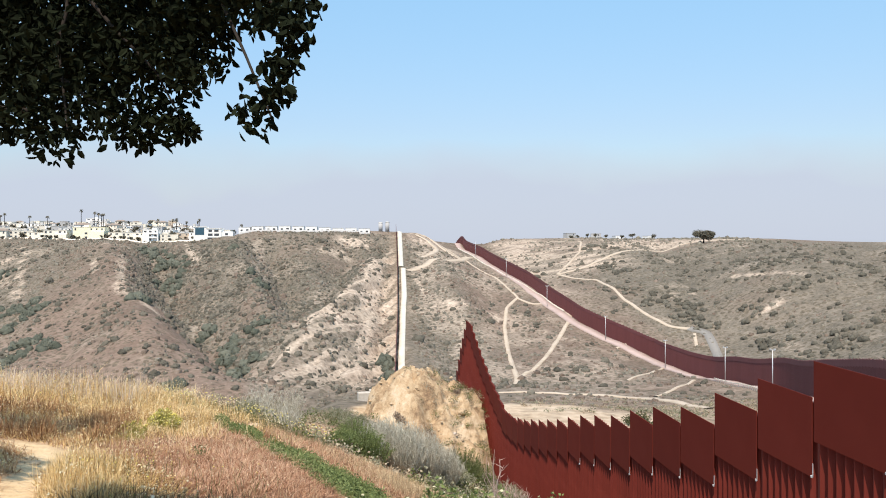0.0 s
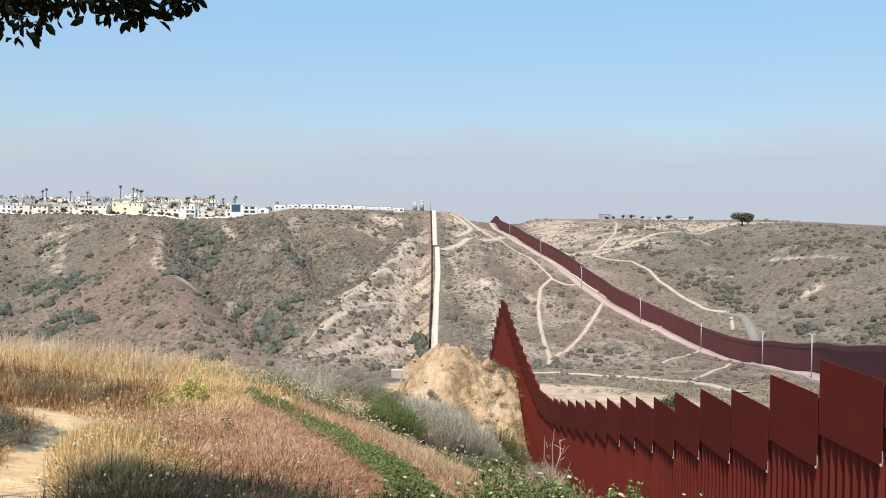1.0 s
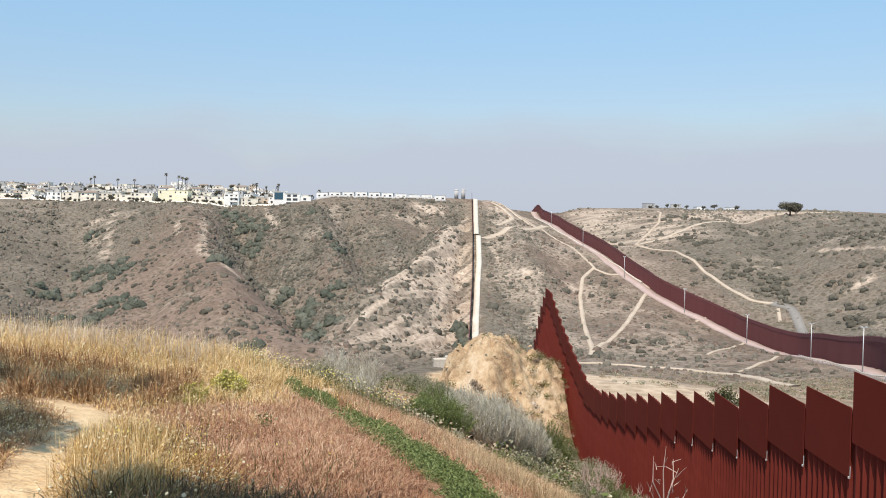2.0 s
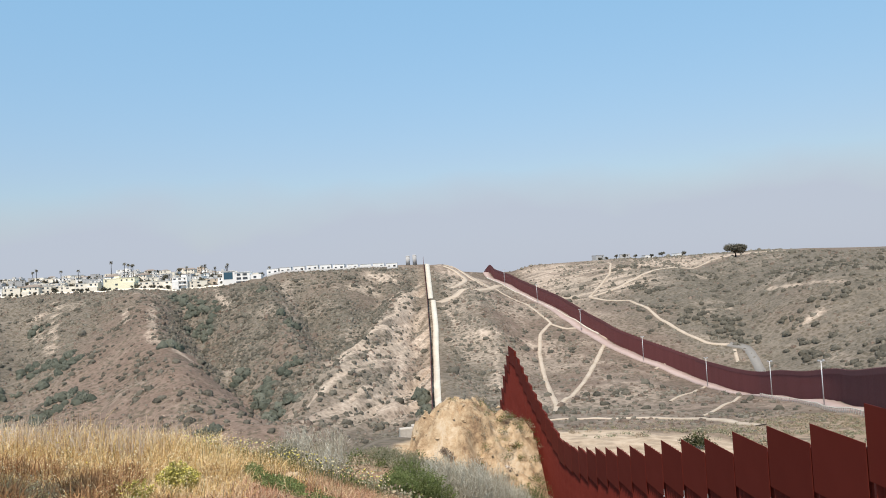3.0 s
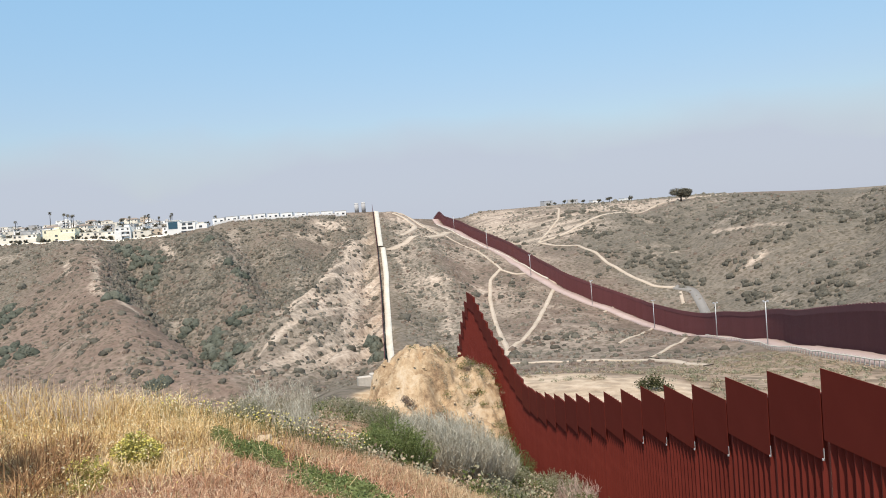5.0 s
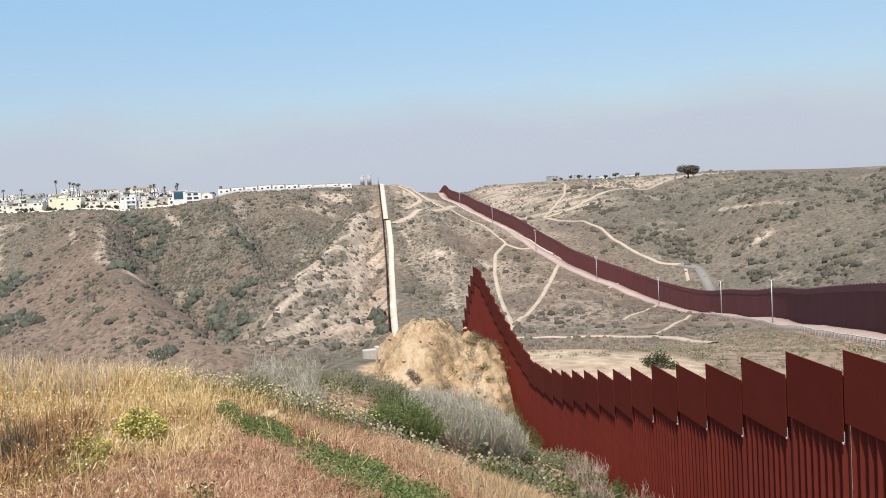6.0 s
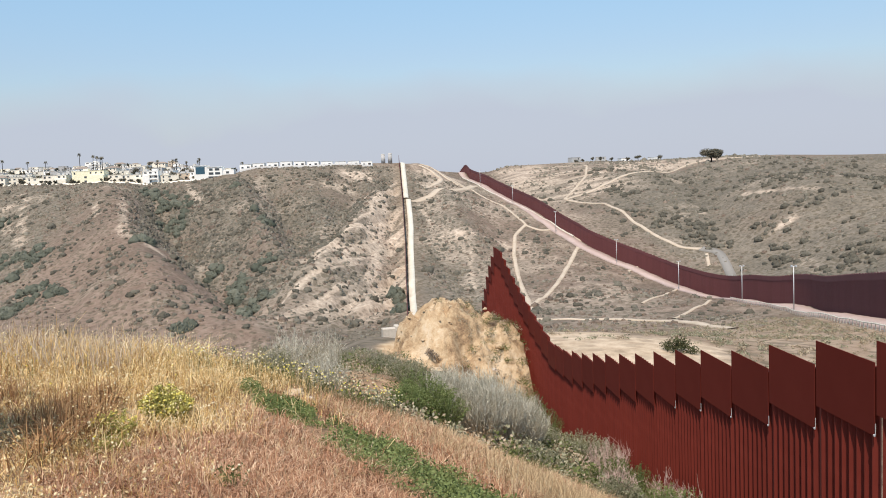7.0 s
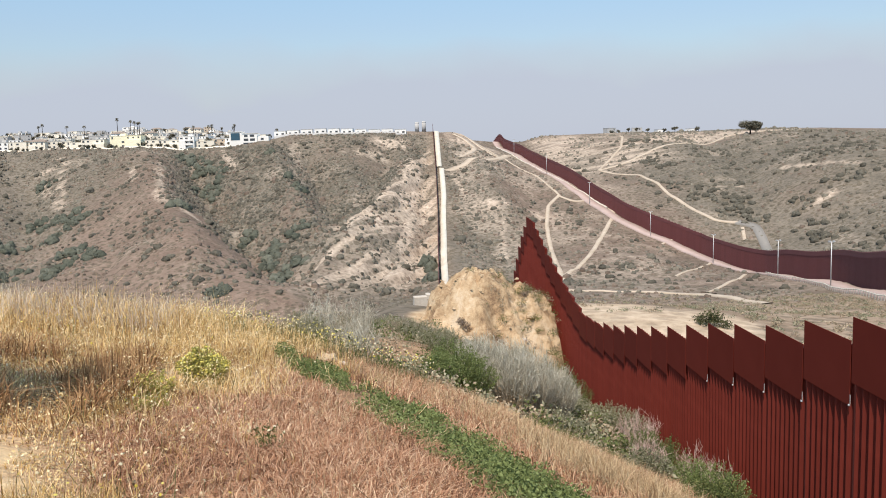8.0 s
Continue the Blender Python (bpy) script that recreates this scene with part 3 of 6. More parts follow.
def bracket_slit_mesh():
    bm = bmesh.new()
    box(bm, -0.15, -PANEL + 0.03, -PLATE_H - 0.01, -0.108, -PANEL + 0.08, -PLATE_H + 0.04)
    bmesh.ops.bevel(bm, geom=bm.edges[:], offset=0.008, segments=1, affect="EDGES")
    # Added pale strip stands for the bright slit of light at the joint
    box(bm, -0.135, -PANEL + 0.005, -PLATE_H + 0.04, -0.124, -PANEL + 0.024, -PLATE_H + 0.27)
    me = bpy.data.meshes.new("bracket_slit")
    bm.to_mesh(me)
    bm.free()
    me.materials.append(M_GALV)
    return me


def near_fence():
    fence = thing("bollard_fence", "rust-red steel bollard fence with stepped plate top", "fence", at=pose(NEAR_X, 0, 0))
    post, plate, bracket_slit = bollard_mesh(), plate_mesh(), bracket_slit_mesh()
    far_posts, count = [], 0
    for i in range(-46, 14):
        y = 18.74 - PANEL * i
        z = float(prof(FENCE_TOP, y))
        if y > 130:
            continue
        child("plate", plate, fence, pose(0, y, z))
        if 4 < y < 32:
            child("bracket_slit", bracket_slit, fence, pose(0, y, z))
        for k in range(8):
            py = y - 0.19 - k * 0.295
            if 4 < y < 96:
                child("bollard", post, fence, pose(0, py, z))
            else:
                far_posts.append((py, z))
            count += 1
    bm = bmesh.new()
    for py, z in far_posts:
        box(bm, -0.076, -0.076, z - NEAR_H - 2.5, 0.076, 0.076, z - 0.12, Matrix.Translation((0, py, 0)) @ Matrix.Rotation(radians(45), 4, "Z"))
    rest = part("bollard_row", bm, M_RUST, fence)
    tagged(rest, kind="stuff")


near_fence()


# The far fence and the old line up the opposite slope: panels with their posts
def panel_mesh(name, material, w, h):
    """Posts and the narrow gaps between them, as one folded sheet with thickness."""
    bm = bmesh.new()
    n, line = 8, []
    for k in range(n):
        a, b = (k + 0.22) * w / n, (k + 0.78) * w / n
        line += [(0.02, k * w / n), (0.02, a), (-0.075, a), (-0.075, b), (0.02, b)]
    line.append((0.02, w))
    rows = []
    for z in (-1.5, h - 0.02):
        rows.append([bm.verts.new((x, y, z)) for x, y in line] + [bm.verts.new((0.075, w, z)), bm.verts.new((0.075, 0, z))])
    m = len(rows[0])
    for k in range(m):
        bm.faces.new((rows[0][k], rows[0][(k + 1) % m], rows[1][(k + 1) % m], rows[1][k]))
    bm.faces.new(rows[1])
    me = bpy.data.meshes.new(name)
    bm.to_mesh(me)
    bm.free()
    me.materials.append(material)
    return me


def top_plate(material, w, h, plate):
    bm = bmesh.new()
    box(bm, -0.12, 0.01, h - plate, -0.09, w - 0.01, h)
    me = bpy.data.meshes.new("plate")
    bm.to_mesh(me)
    bm.free()
    me.materials.append(material)
    return me


def fence_along(name, label, pts, material, h, plate, z_lift=0.0):
    fence = thing(name, label, "fence")
    me, cap = panel_mesh("panel", material, PANEL, h), top_plate(material, PANEL, h, plate)
    pts = np.array(pts, float)
    along = np.concatenate([[0], np.cumsum(np.hypot(*np.diff(pts, axis=0).T))])
    n = int(along[-1] / PANEL)
    d = np.arange(n + 1) * PANEL
    px, py = np.interp(d, along, pts[:, 0]), np.interp(d, along, pts[:, 1])
    pz = ground(px, py)
    pz = np.convolve(np.pad(pz, 4, mode="edge"), np.ones(9) / 9, mode="valid")
    for k in range(n):
        a = math.degrees(math.atan2(-(px[k + 1] - px[k]), py[k + 1] - py[k]))
        panel = child("panel", me, fence, pose(px[k], py[k], pz[k] + z_lift, 0, 0, a))
        child("plate", cap, panel, Matrix())
    return fence


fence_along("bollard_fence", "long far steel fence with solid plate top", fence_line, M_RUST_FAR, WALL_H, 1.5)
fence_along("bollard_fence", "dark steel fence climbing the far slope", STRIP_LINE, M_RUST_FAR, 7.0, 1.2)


# Light poles along the far fence
def pole_thing(x, y):
    th = thing("street_lamp", "tall slender galvanised light pole beside the far fence", "street lamp", "light poles", pose(x, y, gz(x, y)))
    bm = bmesh.new()
    bmesh.ops.create_cone(bm, cap_ends=True, segments=10, radius1=0.17, radius2=0.10, depth=12.4, matrix=Matrix.Translation((0, 0, 6.2)))
    part("pole", bm, M_GALV, th, smooth=True)
    bm = bmesh.new()
    box(bm, -0.75, -0.07, 12.15, 0.75, 0.07, 12.3)
    part("crossarm", bm, M_GALV, th)
    for sx in (-0.6, 0.6):
        bm = bmesh.new()
        box(bm, sx - 0.24, -0.35, 12.3, sx + 0.24, 0.25, 12.62, None)
        part("floodlight", bm, M_GALV, th)
    return th


for ly in (677, 570, 474, 409, 352, 281, 222):
    pole_thing(float(prof(FAR_FENCE_X, ly)) - 6.8, ly)


# Low white guard rail along the open edge of the patrol road
def guard_rail():
    th = thing("guard_rail", "low white guard rail with short posts along the road", "guard rail")
    bm = bmesh.new()
    box(bm, -0.07, -0.07, -0.6, 0.07, 0.07, 0.85)
    post = bpy.data.meshes.new("post")
    bm.to_mesh(post)
    bm.free()
    post.materials.append(M_CONCRETE)
    ys = np.arange(100, 292, 2.6)
    xs = prof(FAR_FENCE_X, ys) - 8.2
    zs = ground(xs, ys) + 0.45
    for x, y, z in zip(xs, ys, zs):
        child("post", post, th, pose(x, y, z))
    bm = bmesh.new()
    limb(bm, [(x - 0.1, y, z + 0.62) for x, y, z in zip(xs, ys, zs)], 0.13, 0.13, 6)
    part("rail", bm, M_CONCRETE, th)




guard_rail()


# Plants and loose growth, built straight from arrays
def blades(name, x, y, h, w, lean, material, label, category, head=0.5, tuft=0.0, a0=None):
    """Grass: each blade a curved strip that bends over as it rises; head: how wide it is near the tip."""
    n = len(x)
    b = RNG.random(n) * 2 * np.pi if a0 is None else a0 + RNG.normal(0, 0.7, n)
    a = b + np.pi / 2 + RNG.normal(0, 0.5, n)
    out = np.stack([np.cos(b), np.sin(b), np.zeros(n)], -1)
    side = np.stack([np.cos(a), np.sin(a), np.zeros(n)], -1) * (w / 2)[:, None]
    base = np.stack([x, y, ground(x, y) - 0.02], -1)
    rows = []
    for t, wd in ((0.0, 0.9), (0.6, 0.35 + 0.6 * head), (1.0, 0.0)):
        p = base + out * (lean * h * t ** 1.7)[:, None]
        p[:, 2] += h * (t - 0.42 * np.minimum(lean, 1.7) * t ** 2.4)
        rows.append((p, wd))
    v = np.stack([q for p, wd in rows[:2] for q in (p - side * wd, p + side * wd)] + [rows[2][0]], 1).reshape(-1, 3)
    f = (np.array([[0, 1, 3], [0, 3, 2], [2, 3, 4]])[None] + np.arange(n)[:, None, None] * 5).reshape(-1, 3)
    return tagged(new(name, big_mesh(name, v, f, 3, material)), label, category, kind="stuff")


def leaf_cards(c, r, h, k, size, up=0.3):
    """Loose leaf clumps: k small leaves in a dome round each centre."""
    n = len(c)
    d = RNG.normal(size=(n, k, 3))
    d /= np.linalg.norm(d, axis=2, keepdims=True)
    d[..., 2] = np.abs(d[..., 2]) * 1.0 - 0.12
    lump = 0.75 + 0.5 * RNG.random((n, k))
    rad = (RNG.random((n, k)) ** 0.45) * lump
    p = c[:, None] + d * rad[..., None] * np.stack([r, r, h], -1)[:, None]
    u = RNG.normal(size=(n, k, 3))
    u /= np.linalg.norm(u, axis=2, keepdims=True)
    w = np.cross(d + RNG.normal(0, 0.5, d.shape), u)
    w /= np.linalg.norm(w, axis=2, keepdims=True) + 1e-9
    s = (size * r)[:, None, None] * (0.6 + 0.8 * RNG.random((n, k, 1)))
    q = np.stack([p - u * s, p + w * s * 0.55, p + u * s, p - w * s * 0.55], 2).reshape(-1, 3)
    return q, np.arange(n * k * 4).reshape(-1, 4)


def clumps(name, x, y, r, h, k, size, material, label, category, lift=0.25, kind="stuff"):
    c = np.stack([x, y, ground(x, y) + lift * h], -1)
    v, f = leaf_cards(c, r, h, k, size)
    return tagged(new(name, big_mesh(name, v, f, 4, material)), label, category, kind=kind)


M_BRUSH = leafy("dry_brush", ((0.2, (0.14, 0.103, 0.075)), (0.5, (0.205, 0.153, 0.113)), (0.8, (0.29, 0.225, 0.168))), trans=0.1, scale=0.04)
M_SCRUB = leafy("dark_scrub", ((0.2, (0.10, 0.092, 0.066)), (0.5, (0.145, 0.132, 0.097)), (0.85, (0.20, 0.182, 0.136))), trans=0.1, scale=0.1)
# Far bush tones carry distance haze in their colour: lightened and bluer
M_FAR_SAGE = bushy("far_sage", ((0.3, (0.118, 0.107, 0.084)), (0.5, (0.176, 0.159, 0.126)), (0.7, (0.245, 0.221, 0.176))))
M_FAR_DRY = bushy("far_dry_brush", ((0.3, (0.130, 0.098, 0.077)), (0.5, (0.190, 0.145, 0.114)), (0.7, (0.265, 0.208, 0.165))))
M_FAR_BUSH = bushy("far_round_bush", ((0.3, (0.080, 0.073, 0.057)), (0.5, (0.118, 0.108, 0.085)), (0.7, (0.165, 0.150, 0.119))))
M_FAR_THICK = bushy("far_thicket", ((0.3, (0.072, 0.080, 0.061)), (0.5, (0.108, 0.115, 0.089)), (0.7, (0.155, 0.16, 0.126))))
M_DARKOLIVE = leafy("dark_olive_leaves", ((0.2, (0.035, 0.043, 0.018)), (0.55, (0.088, 0.09, 0.04)), (0.9, (0.155, 0.15, 0.07))), trans=0.2)
M_BROWN = leafy("dark_brown_weeds", ((0.2, (0.16, 0.078, 0.036)), (0.5, (0.33, 0.180, 0.084)), (0.85, (0.58, 0.385, 0.195))), trans=0.2)
M_STALK = leafy("grey_green_stalks", ((0.2, (0.27, 0.245, 0.185)), (0.55, (0.47, 0.44, 0.35)), (0.9, (0.66, 0.62, 0.52))), trans=0.0)
M_SAGES = leafy("pale_sage_leaves", ((0.2, (0.14, 0.14, 0.082)), (0.5, (0.25, 0.24, 0.15)), (0.8, (0.38, 0.36, 0.25))), trans=0.15)
M_DRY = leafy("dull_dry_brush", ((0.2, (0.21, 0.165, 0.105)), (0.5, (0.33, 0.26, 0.175)), (0.8, (0.45, 0.37, 0.26))), trans=0.1)
# Tree shade put into the weed colour, on top of the cast shadow
M_SHADY = leafy("shade_darkened_weeds", ((0.2, (0.035, 0.026, 0.015)), (0.5, (0.085, 0.066, 0.036)), (0.85, (0.20, 0.15, 0.08))), trans=0.1)
M_GOLD = leafy("golden_grass", ((0.22, (0.17, 0.087, 0.030)), (0.40, (0.54, 0.345, 0.128)), (0.58, (0.83, 0.60, 0.28)), (0.80, (0.94, 0.79, 0.52))), trans=0.3)
M_SPIKE = leafy("oat_spikelets", ((0.2, (0.50, 0.34, 0.13)), (0.5, (0.78, 0.62, 0.34)), (0.85, (0.90, 0.82, 0.60))), trans=0.3)
M_SEED = leafy("pale_seed_heads", ((0.2, (0.42, 0.31, 0.21)), (0.5, (0.60, 0.48, 0.36)), (0.85, (0.76, 0.66, 0.54))), trans=0.3)
M_RED = leafy("reddish_grass", ((0.22, (0.13, 0.053, 0.029)), (0.40, (0.345, 0.172, 0.095)), (0.60, (0.54, 0.308, 0.184)), (0.80, (0.78, 0.57, 0.39))), trans=0.25)
M_TAN = leafy("tan_grass", ((0.2, (0.24, 0.15, 0.08)), (0.42, (0.44, 0.31, 0.175)), (0.62, (0.58, 0.435, 0.26)), (0.85, (0.74, 0.60, 0.40))), trans=0.25)
M_GREEN = leafy("green_leaves", ((0.2, (0.105, 0.132, 0.042)), (0.55, (0.195, 0.24, 0.084)), (0.9, (0.30, 0.35, 0.15))), trans=0.3)
M_OLIVE = leafy("olive_leaves", ((0.2, (0.06, 0.08, 0.025)), (0.55, (0.13, 0.155, 0.05)), (0.9, (0.24, 0.25, 0.10))), trans=0.3)
M_PETAL_Y = leafy("yellow_petals", ((0.2, (0.62, 0.50, 0.08)), (0.6, (0.76, 0.67, 0.20)), (0.9, (0.80, 0.76, 0.44))), trans=0.3)
M_PETAL_W = leafy("cream_petals", ((0.2, (0.62, 0.54, 0.33)), (0.6, (0.74, 0.68, 0.48)), (0.9, (0.80, 0.76, 0.62))), trans=0.3)
# Backlit silhouette put into the leaf colour: near black, almost no sheen
M_TREE = leafy("backlit_dark_leaves", ((0.2, (0.006, 0.008, 0.004)), (0.6, (0.010, 0.013, 0.006)), (0.9, (0.016, 0.02, 0.009))), rough=0.9, trans=0.03)
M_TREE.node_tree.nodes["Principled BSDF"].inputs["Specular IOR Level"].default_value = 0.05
# Bark darkened in colour so branches read as silhouettes
M_BARK = plain("silhouette_bark", (0.012, 0.009, 0.007), (0.034, 0.026, 0.019), 9.0, 0.9, 0.01, 0.4, stretch=(1, 1, 0.25))
M_ROCK = plain("pale_rock", (0.38, 0.33, 0.27), (0.58, 0.53, 0.46), 5.0, 0.9, 0.01, 0.4)
M_EARTH = plain("yellow_earth", (0.38, 0.275, 0.17), (0.53, 0.41, 0.28), 2.5, 0.95, 0.03, 0.4)


def dome_rings(rings, seg):
    """Unit dome: rings from just under the ground to the crown, closed by one top point; triangles."""
    v, f = [], []
    for i in range(rings):
        e = -0.25 + (math.pi / 2 + 0.25) * i / rings
        v += [(math.cos(e) * math.cos(6.2832 * (k + 0.5 * (i % 2)) / seg), math.cos(e) * math.sin(6.2832 * (k + 0.5 * (i % 2)) / seg), math.sin(e)) for k in range(seg)]
    for i in range(rings - 1):
        for k in range(seg):
            a, b, c, d = i * seg + k, i * seg + (k + 1) % seg, (i + 1) * seg + (k + 1) % seg, (i + 1) * seg + k
            f += [(a, b, c), (a, c, d)]
    v.append((0, 0, 1))
    f += [((rings - 1) * seg + k, (rings - 1) * seg + (k + 1) % seg, rings * seg) for k in range(seg)]
    return np.array(v), np.array(f)


def round_bushes(name, x, y, r, h, detail, material, label, category, kind="stuff", fringe=0):
    """Rounded bushes: an uneven, lumpy crown each, and a loose fringe of leaf sprays round the larger ones."""
    unit, tri = dome_rings(*detail)
    n, m = len(x), len(unit)
    c = np.stack([x, y, ground(x, y) - 0.05 * h], -1)
    az, up = np.arctan2(unit[:, 1], unit[:, 0])[None], unit[None, :, 2]
    ph = RNG.random((n, 4)) * 6.283
    lump = 1 + 0.17 * np.sin(az * 2 + ph[:, :1]) + 0.12 * np.sin(az * 3 + up * 3 + ph[:, 1:2]) + 0.10 * np.sin(az * 5 - up * 5 + ph[:, 2:3])
    lump = lump * RNG.uniform(0.84, 1.14, (n, m))
    v = (c[:, None] + unit[None] * lump[..., None] * np.stack([r, r * RNG.uniform(0.8, 1.25, n), h], -1)[:, None]).reshape(-1, 3)
    f = (tri[None] + np.arange(n)[:, None, None] * m).reshape(-1, 3)
    if fringe:
        d = RNG.normal(size=(n, fringe, 3))
        d[..., 2] = np.abs(d[..., 2])
        d /= np.linalg.norm(d, axis=2, keepdims=True)
        p = c[:, None] + d * RNG.uniform(0.9, 1.12, (n, fringe, 1)) * np.stack([r, r, h], -1)[:, None]
        a = RNG.normal(size=(n, fringe, 3)) * (r * 0.13)[:, None, None]
        b = np.cross(d, a) * 0.9
        q = np.stack([p - a, p + b, p + a + d * (r * 0.08)[:, None, None]], 2).reshape(-1, 3)
        f = np.concatenate([f, np.arange(n * fringe * 3).reshape(-1, 3) + len(v)])
        v = np.concatenate([v, q])
    return tagged(new(name, big_mesh(name, v, f, 3, material, True)), label, category, kind=kind)


def scatter(n, x0, x1, y0, y1):
    return RNG.uniform(x0, x1, n), RNG.uniform(y0, y1, n)


# Brush over the far slopes and the valley
def clear_of_roads(x, y, gap=1.0):
    keep = (np.abs(x - prof(FAR_FENCE_X, y) + 5.2) > 6.5) & ~((x > 3.5) & (x < 15) & (y > 280))
    for _, w, line in TRACKS:
        keep &= seg_dist(x, y, line) > w * 0.5 + gap
    return keep


def far_brush():
    x, y = scatter(5000, 60, 330, 640, 860)
    k = RNG.random(len(x)) < np.clip(0.42 + 2.4 * fbm(x / 22, y / 30, 3), 0, 1)
    x, y = x[k], y[k]
    k = clear_of_roads(x, y)
    x, y = x[k], y[k]
    r = RNG.lognormal(-0.2, 0.4, len(x))
    round_bushes("brush", x, y, r, r * 0.9, (2, 6), M_FAR_SAGE, "low brush on the far mesa top", "brush")
    x, y = scatter(69000, -330, 330, 150, 650)
    cv = cover(x, y)
    n = fbm(x / 22 + 3, y / 30, 4)
    keep = RNG.random(len(x)) < np.clip(0.10 + 0.60 * cv[:, 1] + 1.5 * n, 0.04, 1) * (1 - 0.72 * cv[:, 0]) * (1 - cv[:, 2]) * np.where(x > prof(FAR_FENCE_X, y), 0.28, 1.0)
    keep &= clear_of_roads(x, y, 0.5)
    x, y, cv = x[keep], y[keep], cv[keep]
    sage = RNG.random(len(x)) < 0.25 + 0.55 * cv[:, 1]
    for m, mat, label in ((sage, M_FAR_SAGE, "grey-green sage brush over the far slopes"), (~sage, M_FAR_DRY, "brown dry brush over the far slopes")):
        r = RNG.lognormal(-0.42, 0.36, m.sum()) * np.interp(y[m], (150, 280), (0.5, 1.0))
        round_bushes("brush", x[m], y[m], r, r * 0.85, (2, 6), mat, label, "brush")
    x, y = scatter(6300, -330, 330, 205, 640)
    n = fbm(x / 40 + 8, y / 55, 4)
    cv = cover(x, y)
    keep = (RNG.random(len(x)) < np.clip(0.22 + 0.3 * cv[:, 1] + 2.0 * n, 0, 1) * (1 - 0.8 * cv[:, 0]) * (1 - 0.6 * worn_area(x, y))) & clear_of_roads(x, y, 2.0)
    x, y = x[keep], y[keep]
    r = RNG.lognormal(0.05, 0.36, len(x)) * np.interp(y, (205, 310), (0.45, 1.0))
    round_bushes("scrub", x, y, r, r * 0.85, (4, 9), M_FAR_BUSH, "dark rounded bushes dotted on the far slopes", "bushes", fringe=8)


far_brush()


# Thickets in the gullies, each a dense stand of dark bushes: middle, half width, count
THICKETS = (
    (-166, 602, 7, 12), (-155, 591, 8, 14), (-146, 575, 8, 14), (-133, 563, 6, 10), (-128, 542, 7, 12), (-131, 529, 7, 12), (-123, 517, 6, 10), (-139, 530, 7, 10),
    (-118, 416, 6, 7), (-75, 482, 3, 4), (-65, 454, 4, 6), (-97, 542, 4, 5), (-57, 388, 6, 9), (-84, 408, 5, 6), (-68, 378, 6, 12), (-66, 366, 6, 12), (-58, 342, 6, 14), (-52, 348, 5, 7),
    (-72, 293, 5, 11), (-192, 468, 8, 12), (-201, 463, 8, 10), (-181, 447, 8, 10), (-241, 552, 8, 9), (-187, 428, 8, 8), (-160, 386, 9, 12), (-207, 434, 9, 12), (-214, 425, 8, 10), (-161, 374, 8, 9), (-213, 476, 8, 9), (-186, 385, 9, 10), (-146, 371, 8, 9), (-160, 368, 8, 9), (2, 346, 3, 7), (2, 314, 3, 7),
)
THICKETS_EAST = (
    (168, 668, 14, 26), (152, 580, 6, 9), (157, 558, 7, 10), (138, 506, 5, 8), (144, 488, 6, 9), (149, 464, 6, 8), (162, 464, 7, 9), (166, 446, 7, 9), (160, 433, 5, 7), (167, 424, 7, 8), (186, 411, 7, 7),
    (174, 369, 8, 9), (176, 331, 8, 9), (184, 385, 6, 5), (249, 434, 9, 7), (190, 333, 9, 9), (217, 351, 9, 8), (250, 400, 9, 8), (214, 415, 7, 5), (238, 535, 9, 7), (256, 510, 8, 6), (225, 470, 8, 6), (270, 450, 9, 7),
)
# bushes that stand alone on the smooth brown spur and the pale one
LONE = (
    (-165, 440), (-177, 479), (-147, 384), (-170, 430), (-161, 415), (-111, 340), (-110, 347), (-115, 378), (-167, 484), (-92, 332), (-84, 341), (-82, 318), (-99, 330), (-70, 350), (-66, 311),
    (-72, 334), (-83, 304), (-76, 316), (-87, 311), (-102, 404), (-13, 412), (-10, 462), (-7, 337), (-14, 294), (-41, 578), (-54, 527), (-47, 521), (4, 440), (-126, 396), (-134, 452), (-152, 508), (-262, 608), (-247, 598),
)


def thickets():
    for cx, cy, rad, n in THICKETS:
        a, d = RNG.random(n) * 6.283, np.sqrt(RNG.random(n)) * rad
        x, y = cx + np.cos(a) * d * 0.75, cy + np.sin(a) * d * 1.3
        r = RNG.uniform(1.3, 3.0, n)
        round_bushes("thicket", x, y, r, r * 0.95, (5, 11), M_FAR_THICK, "dense dark green thicket in a gully", "thicket", fringe=26)
    for cx, cy, rad, n in THICKETS_EAST:
        n = n * 2
        x, y = cx + RNG.normal(0, rad * 0.75, n), cy + RNG.normal(0, rad * 0.9, n)
        k = clear_of_roads(x, y, 2.0)
        r = RNG.uniform(0.8, 2.3, n)[k]
        round_bushes("thicket", x[k], y[k], r, r * 0.8, (4, 10), M_FAR_BUSH, "loose grey-green thicket on the far hill", "thicket", fringe=18)
    lone = np.array(LONE, float)
    lx, ly = lone[:, 0], lone[:, 1]
    pick = np.repeat(np.arange(len(lone)), 2)
    bx, by = lx[pick] + RNG.normal(0, 1.0, len(pick)), ly[pick] + RNG.normal(0, 1.6, len(pick))
    r = RNG.uniform(1.0, 2.0, len(pick))
    round_bushes("scrub", bx, by, r, r * 0.9, (4, 9), M_FAR_BUSH, "lone rounded bushes on a smooth brown spur", "bushes", fringe=14)


thickets()


